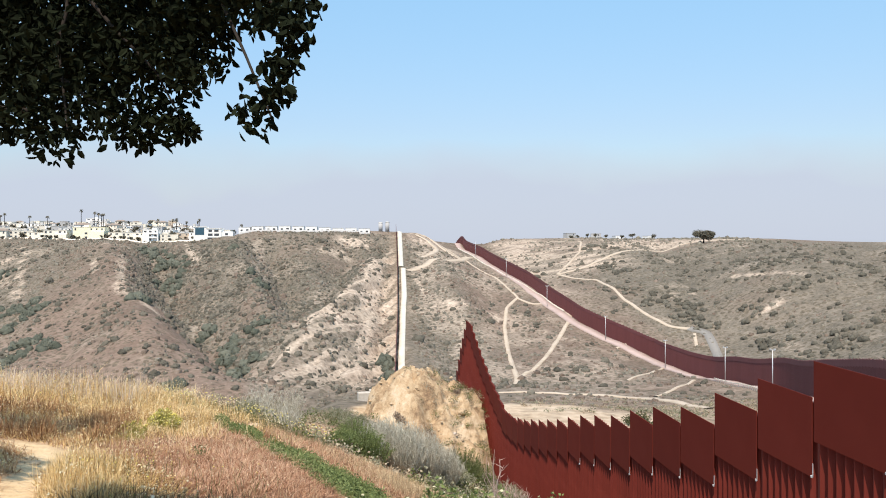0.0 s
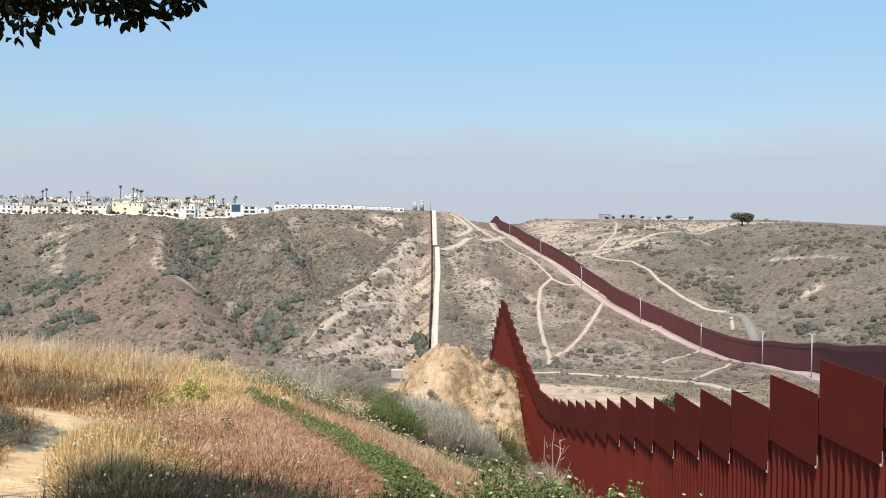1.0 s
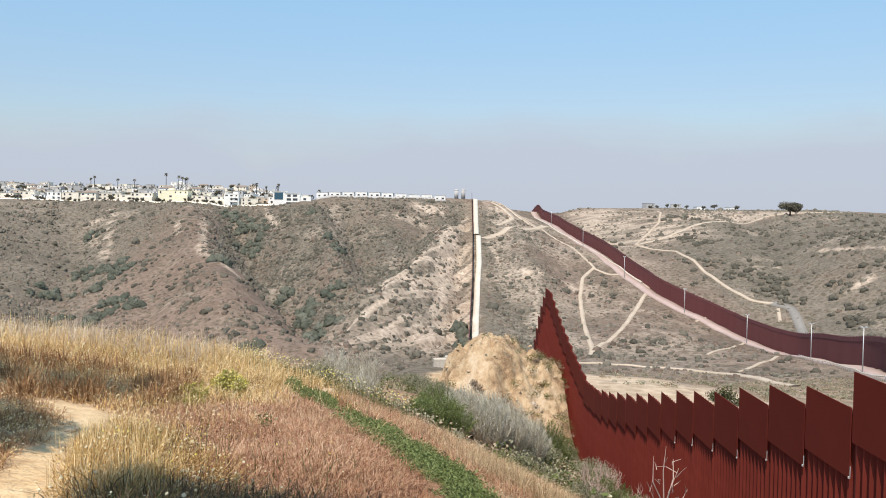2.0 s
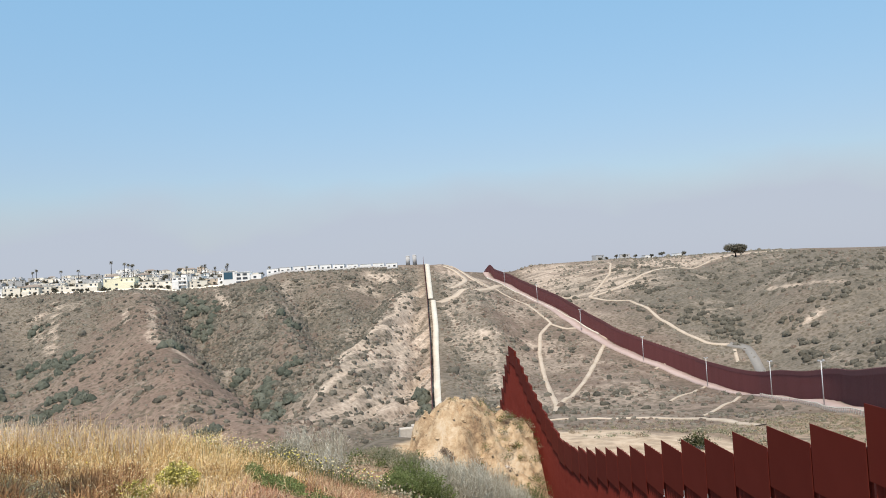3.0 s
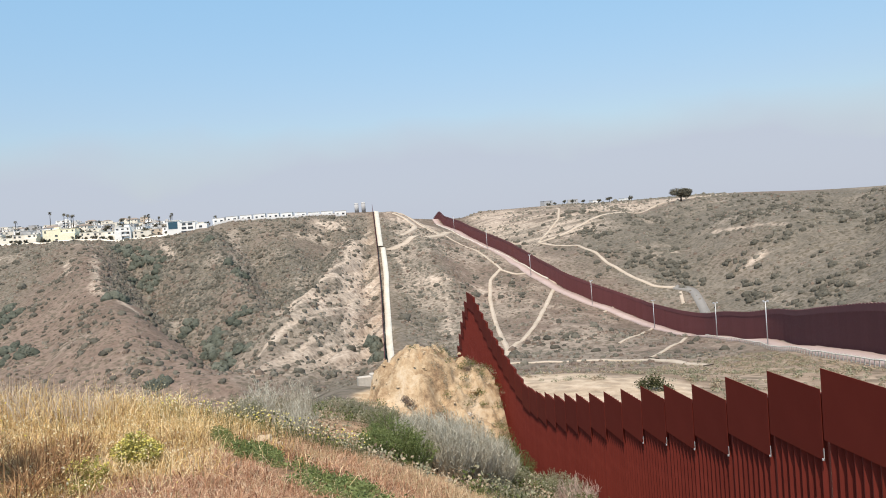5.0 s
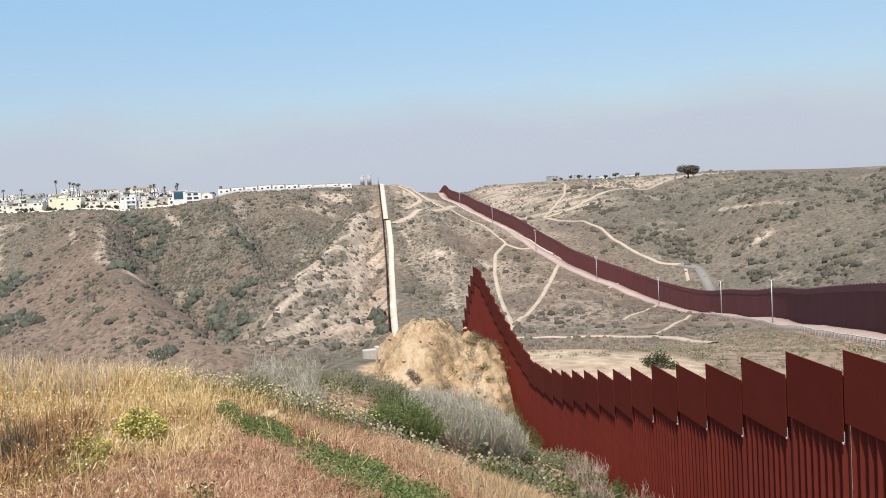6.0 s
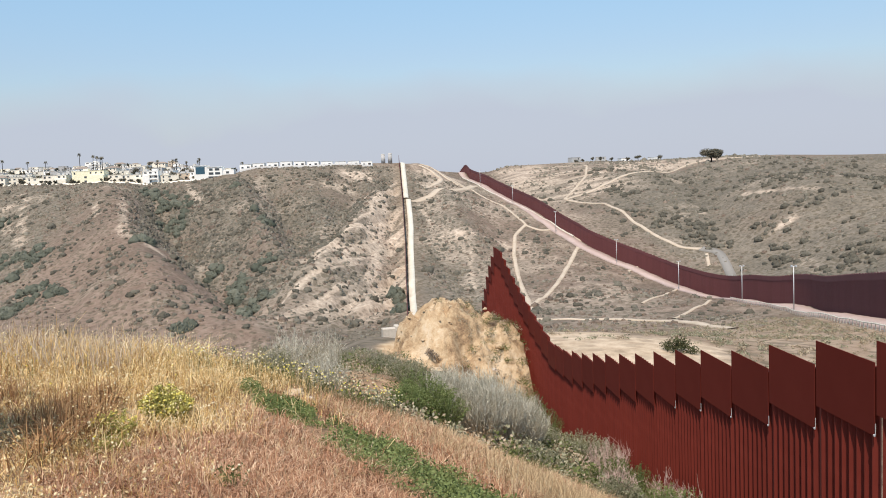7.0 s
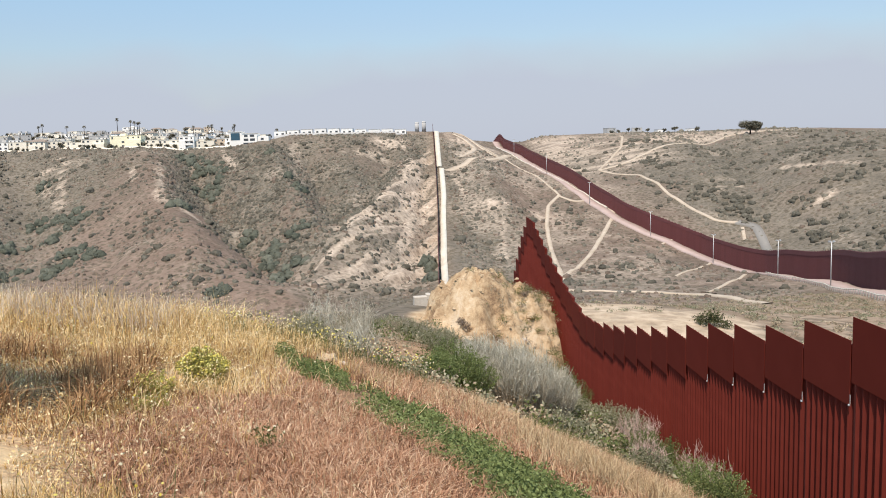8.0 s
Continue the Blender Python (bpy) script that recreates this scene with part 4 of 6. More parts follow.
def spur_scrub():
    """Small bushes packed over the greener spurs and along the worn ridge."""
    x, y = scatter(9000, -175, 8, 300, 600)
    cv = cover(x, y)
    keep = RNG.random(len(x)) < np.clip(-0.05 + 0.75 * cv[:, 1] + 1.3 * fbm(x / 14 + 2, y / 20, 3), 0.04, 0.9) * (1 - 0.6 * cv[:, 0]) * (1 - 0.6 * worn_area(x, y))
    keep &= ~((x > 3.5) & (y > 280)) & ((x < -95) | (y < 470) | (RNG.random(len(x)) < 0.45))
    x, y = x[keep], y[keep]
    r = RNG.lognormal(-0.2, 0.32, len(x))
    round_bushes("scrub", x, y, r, r * 0.9, (3, 7), M_FAR_BUSH, "small dark bushes packed over the far spurs", "bushes", fringe=5)


spur_scrub()


# Brush on the ridge that leads to the heap, on the heap, and round the sand flat
def ridge_brush():
    x, y = scatter(2600, -7, 9.3, 17, 60)
    n = fbm(x / 4, y / 6, 3)
    keep = RNG.random(len(x)) < np.clip(0.55 + 2.2 * n, 0.05, 1)
    keep &= heap_span(x) ** 2 + ((y - 62.5) / 8.5) ** 2 > 0.95
    x, y = x[keep], y[keep]
    r = RNG.uniform(0.22, 0.62, len(x))
    g = RNG.random(len(x))
    clumps("brush", x[g < 0.3], y[g < 0.3], r[g < 0.3], r[g < 0.3] * 0.9, 80, 0.105, M_SAGES, "grey-green low brush on the ridge", "brush")
    clumps("brush", x[(g >= 0.3) & (g < 0.75)], y[(g >= 0.3) & (g < 0.75)], r[(g >= 0.3) & (g < 0.75)], r[(g >= 0.3) & (g < 0.75)] * 0.8, 70, 0.085, M_DRY, "dry tan brush on the ridge", "brush")
    clumps("brush", x[g >= 0.75], y[g >= 0.75], r[g >= 0.75], r[g >= 0.75] * 0.9, 80, 0.10, M_OLIVE, "olive low brush on the ridge", "brush")
    x, y = scatter(150, 3.0, 9.4, 54, 70)
    k = RNG.random(len(x)) < step(2.5, 7.0, x)
    x, y = x[k], y[k]
    r = RNG.uniform(0.15, 0.5, len(x)) * np.where(x > 5.5, 1.3, 0.8)
    clumps("brush", x, y, r, r, 150, 0.07, M_OLIVE, "small weeds growing on the earth heap", "brush")
    x, y = scatter(240, 4.5, 9.5, 53, 76)
    r = RNG.uniform(0.15, 0.45, len(x))
    clumps("brush", x, y, r, r * 1.2, 90, 0.10, M_DRY, "dry tan weeds between the heap and the fence", "brush")
    x, y = scatter(7500, 10.5, 120, 60, 200)
    n = fbm(x / 7, y / 12, 3)
    d = ((x - 21) / 12.5) ** 2 + ((y - 89) / 17) ** 2 + 1.2 * fbm(x / 9 + 4, y / 14, 3)
    keep = (RNG.random(len(x)) < np.clip(0.6 + 1.6 * n, 0.05, 1)) & (d > 1.15) & (x < prof(FAR_FENCE_X, y) - 10)
    x, y = x[keep], y[keep]
    r = RNG.uniform(0.25, 0.7, len(x))
    g = RNG.random(len(x)) + 0.15
    clumps("brush", x[g < 0.55], y[g < 0.55], r[g < 0.55], r[g < 0.55] * 0.7, 26, 0.2, M_SAGES, "grey-green brush behind the near fence", "brush")
    clumps("brush", x[g >= 0.55], y[g >= 0.55], r[g >= 0.55], r[g >= 0.55] * 0.7, 26, 0.2, M_DRY, "tan dry brush behind the near fence", "brush")


ridge_brush()


# Grass of the hilltop
GREEN_LINE = ((-2.6, 15.0), (-2.3, 14.1), (-1.65, 12.6), (-0.75, 11.1), (0.05, 10.0), (0.7, 8.5), (1.05, 7.0), (1.35, 5.6), (1.65, 4.2), (2.1, 2.4))


def strip_dist(x, y):
    return seg_dist(x, y, GREEN_LINE)


def on_path(x, y):
    return seg_dist(x, y, PATH_LINE) * (1 + 0.25 * np.clip(y - 2.0, 0, 2)) + fbm(x * 1.6, y * 1.6, 2) * 0.7


def right_of_strip(x, y):
    return x - np.interp(y, [p[1] for p in GREEN_LINE[::-1]], [p[0] for p in GREEN_LINE[::-1]])


def hilltop_grass():
    # tufts first, then the blades that lean out of each
    x, y = scatter(38000, -16, 8.5, -3, 20.5)
    near = np.hypot(x - 0.8, y + 1)
    keep = RNG.random(len(x)) < np.clip(1.2 - near / 34, 0.4, 1) * np.clip(0.85 + 1.4 * fbm(x / 1.3, y / 1.3, 3), 0.25, 1)
    tx, ty = x[keep], y[keep]
    m = 15
    a = RNG.random(len(tx) * m) * 2 * np.pi
    d = np.sqrt(RNG.random(len(a))) * 0.11
    x, y = np.repeat(tx, m) + np.cos(a) * d, np.repeat(ty, m) + np.sin(a) * d
    tone = np.repeat(RNG.random(len(tx)), m)
    p, sd, rs = on_path(x, y), strip_dist(x, y), right_of_strip(x, y)
    patch = fbm(x / 1.7, y / 1.7, 3)
    gold = np.clip(step(-1.6, -2.8, x + 0.10 * (y - 6) + patch * 2.0) + step(10.8, 13.0, y + patch * 3 + 0.35 * np.clip(x + 2, -9, 3)), 0, 1) * step(1.2, -0.1, rs)
    gold = np.maximum(gold, step(3.4, 2.4, y + patch * 1.5) * step(0.4, -0.2, rs) * 0.75)
    wide = np.interp(y, (3, 6, 8, 10, 12, 13.5, 15), (0.34, 0.45, 0.62, 0.68, 0.66, 0.5, 0.2))
    ok = (p > 0.36) & (np.hypot(x + 1.8, (y - 15.3) * 0.4) > 0.3) & ((np.hypot((x + 3.35) / 0.5, (y - 10.8) / 1.0) > 0.9 + patch) | (RNG.random(len(x)) < 0.2)) & ((sd > wide) | (RNG.random(len(x)) < 0.06))
    brown = step(-3.2, -3.7, x + 0.25 * np.clip(y - 9.4, 0, 9) + patch) * step(6.8, 7.6, y + patch) * step(12.0, 11.0, y + patch)
    g = ok & (tone < gold) & (RNG.random(len(x)) > 0.45 * brown)
    h = np.clip(RNG.normal(0.33, 0.12, len(x)), 0.08, 0.75) * (1 + 1.0 * fbm(x / 2.6 + 7, y / 2.6, 2)) * (0.55 + 0.45 * step(6.5, 10.5, y)) * (1 + 0.85 * step(12.5, 16, y) * step(-2.0, -5, x))
    h = h * (1 - 0.55 * step(1.7, 0.9, p) * step(2.6, 3.4, y) * step(7.5, 6.5, y))
    blades("dry_grass", x[g], y[g], h[g] * (0.70 + 0.30 * step(12.0, 15.5, y[g])), RNG.uniform(0.004, 0.009, g.sum()), np.abs(RNG.normal(0.8, 0.55, g.sum())), M_GOLD, "tall golden dry grass on the hilltop", "grass", 1.3)
    k = np.flatnonzero(g & (tone > 0.72) & (patch > -0.02))[::2]
    blades("brown_weeds", x[k], y[k], h[k] * 0.75, RNG.uniform(0.006, 0.012, len(k)), np.abs(RNG.normal(0.8, 0.5, len(k))), M_BROWN, "brown dead tufts among golden grass", "weeds", 0.9)
    slope = ok & ~g & (rs > 0.3)
    mixed = 0.25 + 1.6 * patch + 0.30 * step(1.0, 2.6, rs)
    t = slope & (tone < mixed)
    blades("dry_grass", x[t], y[t], h[t] * 0.6, RNG.uniform(0.006, 0.012, t.sum()), np.abs(RNG.normal(0.7, 0.5, t.sum())), M_TAN, "tan dry grass on the falling slope", "grass", 0.7)
    t = slope & (tone >= mixed)
    blades("dry_grass", x[t], y[t], h[t] * 0.52, RNG.uniform(0.007, 0.014, t.sum()), np.abs(RNG.normal(0.9, 0.5, t.sum())), M_RED, "reddish dry grass on the falling slope", "grass", 0.7)
    r = ok & ~g & (rs <= 0.3) & (tone > 0.80 - 1.3 * patch)
    blades("dry_grass", x[r], y[r], h[r] * 0.5, RNG.uniform(0.005, 0.011, r.sum()), np.abs(RNG.normal(0.8, 0.5, r.sum())), M_TAN, "tan tufts among reddish grass", "grass", 0.8)
    r = ok & ~g & (rs <= 0.3) & (tone <= 0.80 - 1.3 * patch)
    blades("dry_grass", x[r], y[r], h[r] * 0.5, RNG.uniform(0.007, 0.015, r.sum()), np.abs(RNG.normal(1.05, 0.5, r.sum())), M_RED, "reddish matted dry grass", "grass", 0.7)
    # big golden tufts below the strip, dark brown weeds beside the path
    cx, cy = RNG.normal(2.4, 0.55, 150), RNG.normal(11.3, 1.3, 150)
    bx, by = np.repeat(cx, 26) + RNG.normal(0, 0.09, 3900), np.repeat(cy, 26) + RNG.normal(0, 0.09, 3900)
    k = right_of_strip(bx, by) > 0.75
    bx, by = bx[k], by[k]
    blades("dry_grass", bx, by, RNG.uniform(0.22, 0.52, len(bx)), RNG.uniform(0.005, 0.009, len(bx)), np.abs(RNG.normal(0.55, 0.4, len(bx))), M_TAN, "tall golden tufts on the slope", "grass", 0.8)
    cx, cy = scatter(760, -7.5, -3.2, 7.0, 11.6)
    k = vnoise(cx * 1.1, cy * 0.8 + 4) > 0.42
    cx, cy = cx[k], cy[k]
    bx, by = np.repeat(cx, 14) + RNG.normal(0, 0.09, len(cx) * 14), np.repeat(cy, 14) + RNG.normal(0, 0.09, len(cx) * 14)
    k = (on_path(bx, by) > 0.5) & (bx < -3.2 - 0.25 * np.clip(by - 9.4, 0, 9))
    bx, by = bx[k], by[k]
    blades("brown_weeds", bx, by, RNG.uniform(0.25, 0.6, len(bx)), RNG.uniform(0.008, 0.016, len(bx)), np.abs(RNG.normal(0.7, 0.5, len(bx))), M_BROWN, "dark brown dead weeds beside the path", "weeds", 0.9)
    cx, cy = scatter(520, -4.9, -2.7, 2.7, 6.9)
    k = (cx < np.interp(cy, (2.0, 3.4, 4.6, 5.6, 6.4, 7.0), (-2.2, -2.75, -3.0, -3.2, -3.6, -4.6)) - 0.25) & (vnoise(cx * 2 + 3, cy * 2) > 0.25)
    bx, by = np.repeat(cx[k], 22) + RNG.normal(0, 0.08, k.sum() * 22), np.repeat(cy[k], 22) + RNG.normal(0, 0.08, k.sum() * 22)
    blades("brown_weeds", bx, by, RNG.uniform(0.06, 0.2, len(bx)), RNG.uniform(0.005, 0.011, len(bx)), np.abs(RNG.normal(1.0, 0.5, len(bx))), M_BROWN, "low brown dead weeds edging the path", "weeds", 0.8)
    # tall grass on the path's near edge, and spikelets that nod over the golden grass
    cx, cy = scatter(900, -2.8, -0.4, 2.0, 5.0)
    d = seg_dist(cx, cy, PATH_LINE)
    k = (d > 0.42) & (d < 1.15) & (cx > np.interp(cy, (0.6, 2.0, 3.6, 5.1), (-1.5, -1.95, -2.6, -2.9)))
    bx, by = np.repeat(cx[k], 24) + RNG.normal(0, 0.07, k.sum() * 24), np.repeat(cy[k], 24) + RNG.normal(0, 0.07, k.sum() * 24)
    blades("dry_grass", bx, by, RNG.uniform(0.22, 0.5, len(bx)), RNG.uniform(0.003, 0.007, len(bx)), np.abs(RNG.normal(0.4, 0.4, len(bx))), M_GOLD, "golden grass edging the bare path", "grass", 1.2)
    cx, cy = x[g][::6], y[g][::6]
    c = np.stack([cx, cy, ground(cx, cy) + h[g][::6] * RNG.uniform(0.5, 0.98, len(cx))], -1)
    q, f = leaf_cards(c, np.full(len(c), 0.06), np.full(len(c), 0.045), 2, 0.23)
    tagged(new("spikelets", big_mesh("spikelets", q, f, 4, M_SPIKE)), "pale oat spikelets over the golden grass", "grass", kind="stuff")
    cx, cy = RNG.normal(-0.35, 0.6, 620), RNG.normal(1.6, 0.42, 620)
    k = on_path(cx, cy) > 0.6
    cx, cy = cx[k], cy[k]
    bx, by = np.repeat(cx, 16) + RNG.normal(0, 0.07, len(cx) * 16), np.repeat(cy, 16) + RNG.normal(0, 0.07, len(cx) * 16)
    blades("brown_weeds", bx, by, RNG.uniform(0.2, 0.56, len(bx)), RNG.uniform(0.006, 0.013, len(bx)), np.abs(RNG.normal(0.95, 0.45, len(bx))), M_SHADY, "matted weeds coloured dark for the tree's shade", "weeds", 0.9)
    # matted reddish tufts close to the end of the walk
    cx, cy = scatter(4600, -3.0, 1.6, 2.2, 10.0)
    bx, by = np.repeat(cx, 14) + RNG.normal(0, 0.09, 64400), np.repeat(cy, 14) + RNG.normal(0, 0.09, 64400)
    k = (on_path(bx, by) > 1.1) & (strip_dist(bx, by) > 0.45) & (right_of_strip(bx, by) < 0)
    bx, by = bx[k], by[k]
    blades("dry_grass", bx, by, RNG.uniform(0.08, 0.2, len(bx)), RNG.uniform(0.005, 0.012, len(bx)), np.abs(RNG.normal(1.1, 0.5, len(bx))), M_RED, "low matted reddish grass", "grass", 0.7)
    # thinner grass on the ground where the walk begins
    cx, cy = scatter(2000, -10, 8, -13, -2.6)
    bx, by = np.repeat(cx, 12) + RNG.normal(0, 0.08, 24000), np.repeat(cy, 12) + RNG.normal(0, 0.08, 24000)
    k = on_path(bx, by) > 0.45
    bx, by = bx[k], by[k]
    tan = vnoise(bx / 2.2, by / 2.2) < 0.5
    for m, mat, label in ((tan, M_TAN, "tan dry grass beside the start of the path"), (~tan, M_RED, "reddish dry grass beside the start of the path")):
        blades("dry_grass", bx[m], by[m], RNG.uniform(0.12, 0.34, m.sum()), RNG.uniform(0.008, 0.016, m.sum()), np.abs(RNG.normal(0.9, 0.5, m.sum())), mat, label, "grass", 0.8)
    # straw between the reddish tufts and scattered pale stalks
    x, y = scatter(9000, -6, 4, -1, 17)
    k = (on_path(x, y) > 0.6) & (strip_dist(x, y) > 0.4)
    x, y = x[k], y[k]
    cx, cy = scatter(2400, -13, -4.6, 14.2, 18.2)
    ch = RNG.uniform(0.5, 0.95, len(cx))
    blades("seed_grass", cx, cy, ch, RNG.uniform(0.005, 0.009, len(cx)), np.abs(RNG.normal(0.25, 0.25, len(cx))), M_SEED, "pale feathery seed heads along the crest", "grass", 2.2)
    blades("straw", x, y, RNG.uniform(0.12, 0.34, len(x)), RNG.uniform(0.004, 0.007, len(x)), np.abs(RNG.normal(0.6, 0.6, len(x))), M_TAN, "pale straw stalks among the grass", "straw")


hilltop_grass()


# The strip of low green ground cover
def ground_cover():
    t = RNG.random(7800)
    pts = np.array(GREEN_LINE)
    along = np.concatenate([[0], np.cumsum(np.hypot(*np.diff(pts, axis=0).T))])
    d = t * along[-1]
    w = np.interp(d / along[-1], (0, 0.1, 0.28, 0.45, 0.6, 1), (0.10, 0.28, 0.58, 0.80, 0.62, 0.36))
    off = RNG.uniform(-1, 1, len(t)) + RNG.normal(0, 0.16, len(t))
    x = np.interp(d, along, pts[:, 0]) + off * w * 0.8
    y = np.interp(d, along, pts[:, 1]) + off * w * 0.6 + RNG.normal(0, 0.1, len(t))
    keep = RNG.random(len(t)) < np.interp(t, (0, 0.2, 0.35), (0.22, 0.42, 0.68)) + 2.3 * fbm(x * 1.9, y * 1.9, 3) - 0.35 * np.abs(off) ** 2
    x, y = x[keep], y[keep]
    r = RNG.uniform(0.05, 0.11, len(x))
    clumps("ground_cover", x, y, r, r * 1.7, 18, 0.21, M_GREEN, "bright green leafy ground cover in a strip", "ground cover")


ground_cover()


# Flowers, weeds and shrubs of the hilltop
M_YLEAF = leafy("yellow_green_leaves", ((0.2, (0.24, 0.225, 0.055)), (0.55, (0.41, 0.375, 0.11)), (0.9, (0.58, 0.52, 0.2))), trans=0.3)
M_PINK = leafy("pinkish_dead_stalks", ((0.2, (0.36, 0.24, 0.20)), (0.55, (0.52, 0.38, 0.32)), (0.9, (0.66, 0.52, 0.45))), trans=0.0)

def heads(name, x, y, z, r, material, label, category, tilt=0.5):
    """Flower heads: small shallow cups of six petals."""
    n = len(x)
    c = np.stack([x, y, z], -1)
    ax = RNG.normal(size=(n, 3)) * tilt + np.array([0, -0.3, 1.0])
    ax /= np.linalg.norm(ax, axis=1, keepdims=True)
    u = np.cross(ax, np.array([1.0, 0.2, 0.1]))
    u /= np.linalg.norm(u, axis=1, keepdims=True)
    w = np.cross(ax, u)
    rim = []
    for k in range(16):
        t, q, up = k * math.pi / 8, (1.0 if k % 2 else 0.62), (0.12 if k % 2 else 0.3)
        rim.append(c + (u * math.cos(t) + w * math.sin(t)) * (r * q)[:, None] + ax * (r * up)[:, None])
    v = np.stack([c + ax * (r * 0.4)[:, None]] + rim, 1).reshape(-1, 3)
    f = np.array([[0, 1 + k, 1 + (k + 1) % 16] for k in range(16)])[None] + np.arange(n)[:, None, None] * 17
    return tagged(new(name, big_mesh(name, v, f.reshape(-1, 3), 3, material)), label, category, kind="stuff")


def stems(name, base, tip, w, material, label, category, sides=3, kind="stuff", bend=0.12):
    """Thin tapering stalks from base to tip, bent in the middle."""
    n = len(base)
    d = tip - base
    ln = np.linalg.norm(d, axis=1, keepdims=True)
    mid = base + d * 0.5 + RNG.normal(0, 1, (n, 3)) * ln * bend
    a = np.cross(d, RNG.normal(size=(n, 3)))
    a /= np.linalg.norm(a, axis=1, keepdims=True) + 1e-9
    b = np.cross(d / (ln + 1e-9), a)
    ring = []
    for p, s in ((base, 1.0), (mid, 0.7), (tip, 0.25)):
        for k in range(3):
            ring.append(p + (a * math.cos(k * 2.094) + b * math.sin(k * 2.094)) * (w * s)[:, None])
    v = np.stack(ring, 1).reshape(-1, 3)
    quads = [(j * 3 + k, j * 3 + (k + 1) % 3, j * 3 + 3 + (k + 1) % 3, j * 3 + 3 + k) for j in range(2) for k in range(3)]
    f = (np.array(quads)[None] + np.arange(n)[:, None, None] * 9).reshape(-1, 4)
    return tagged(new(name, big_mesh(name, v, f, 4, material)), label, category, kind=kind)


def dome(n, cx, cy, r, h, z0=None):
    """Bases and tips of n stalks that spread from one root."""
    a, d = RNG.random(n) * 6.283, np.sqrt(RNG.random(n))
    bx, by = cx + np.cos(a) * d * r * 0.35, cy + np.sin(a) * d * r * 0.35
    base = np.stack([bx, by, ground(bx, by) - 0.03], -1)
    tip = np.stack([cx + np.cos(a) * d * r, cy + np.sin(a) * d * r, base[:, 2] + h * (1.05 - 0.45 * d ** 2) * RNG.uniform(0.74, 1.04, n)], -1)
    return base, tip


def joined(name, meshes, label, category, group=""):
    th = thing(name, label, category, group)
    for o in meshes:
        o.parent = th
        for key in ("category", "label"):
            if key in o:
                del o[key]
    return th


def leafy_along(name, base, tip, k, size, material):
    """Leaves set along stalks."""
    n = len(base)
    t = 1.0 - 0.75 * RNG.random((n, k, 1)) ** 1.25
    c = (base[:, None] * (1 - t) + tip[:, None] * t).reshape(-1, 3) + RNG.normal(0, size * 0.7, (n * k, 3))
    r = np.full(len(c), size)
    v, f = leaf_cards(c, r, r, 2, 0.8)
    return tagged(new(name, big_mesh(name, v, f, 4, material)), kind="stuff")


def bloom_mesh():
    """One daisy: a ring of notched petals round a raised middle."""
    vs = [(0, 0, 0.34)]
    for k in range(20):
        q, up = (1.0, 0.10) if k % 2 else (0.6, 0.26)
        vs.append((math.cos(k * math.pi / 10) * q, math.sin(k * math.pi / 10) * q, up))
    vs.append((0, 0, -0.5))
    fs = [(0, 1 + k, 1 + (k + 1) % 20) for k in range(20)] + [(21, 1 + (k + 1) % 20, 1 + k) for k in range(20)]
    me = bpy.data.meshes.new("bloom")
    me.from_pydata(vs, [], fs)
    me.materials.append(M_PETAL_W)
    return me


BLOOM = bloom_mesh()


def flowering_bush(cx, cy, r, h, n, petals, label, head=0.022, share=1.0, leaf=None, leaf_size=0.022):
    base, tip = dome(n, cx, cy, r, h)
    leaf = leaf or M_OLIVE
    st = stems("stalk", base, tip, np.full(n, 0.004), leaf, "", "")
    lv = leafy_along("foliage", base, tip, 24 if cx > 1.2 and cy < 1 else 7, leaf_size if leaf is not M_GOLD else 0.011, leaf)
    m = int(n * share)
    if cx > 1.2 and cy < 1:
        th = joined("flowering_bush", (st, lv), label, "bush")
        for k in range(m):
            s = head * RNG.uniform(0.7, 1.3)
            turn = pose(*tip[k], RNG.uniform(-5, 45), RNG.uniform(-25, 25), RNG.uniform(0, 360))
            child("bloom", BLOOM, th, turn @ Matrix.Scale(s, 4))
        return th
    hd = heads("bloom", tip[:m, 0], tip[:m, 1], tip[:m, 2], RNG.uniform(0.7, 1.3, m) * head, petals, "", "")
    return joined("flowering_bush", (st, lv, hd), label, "bush")


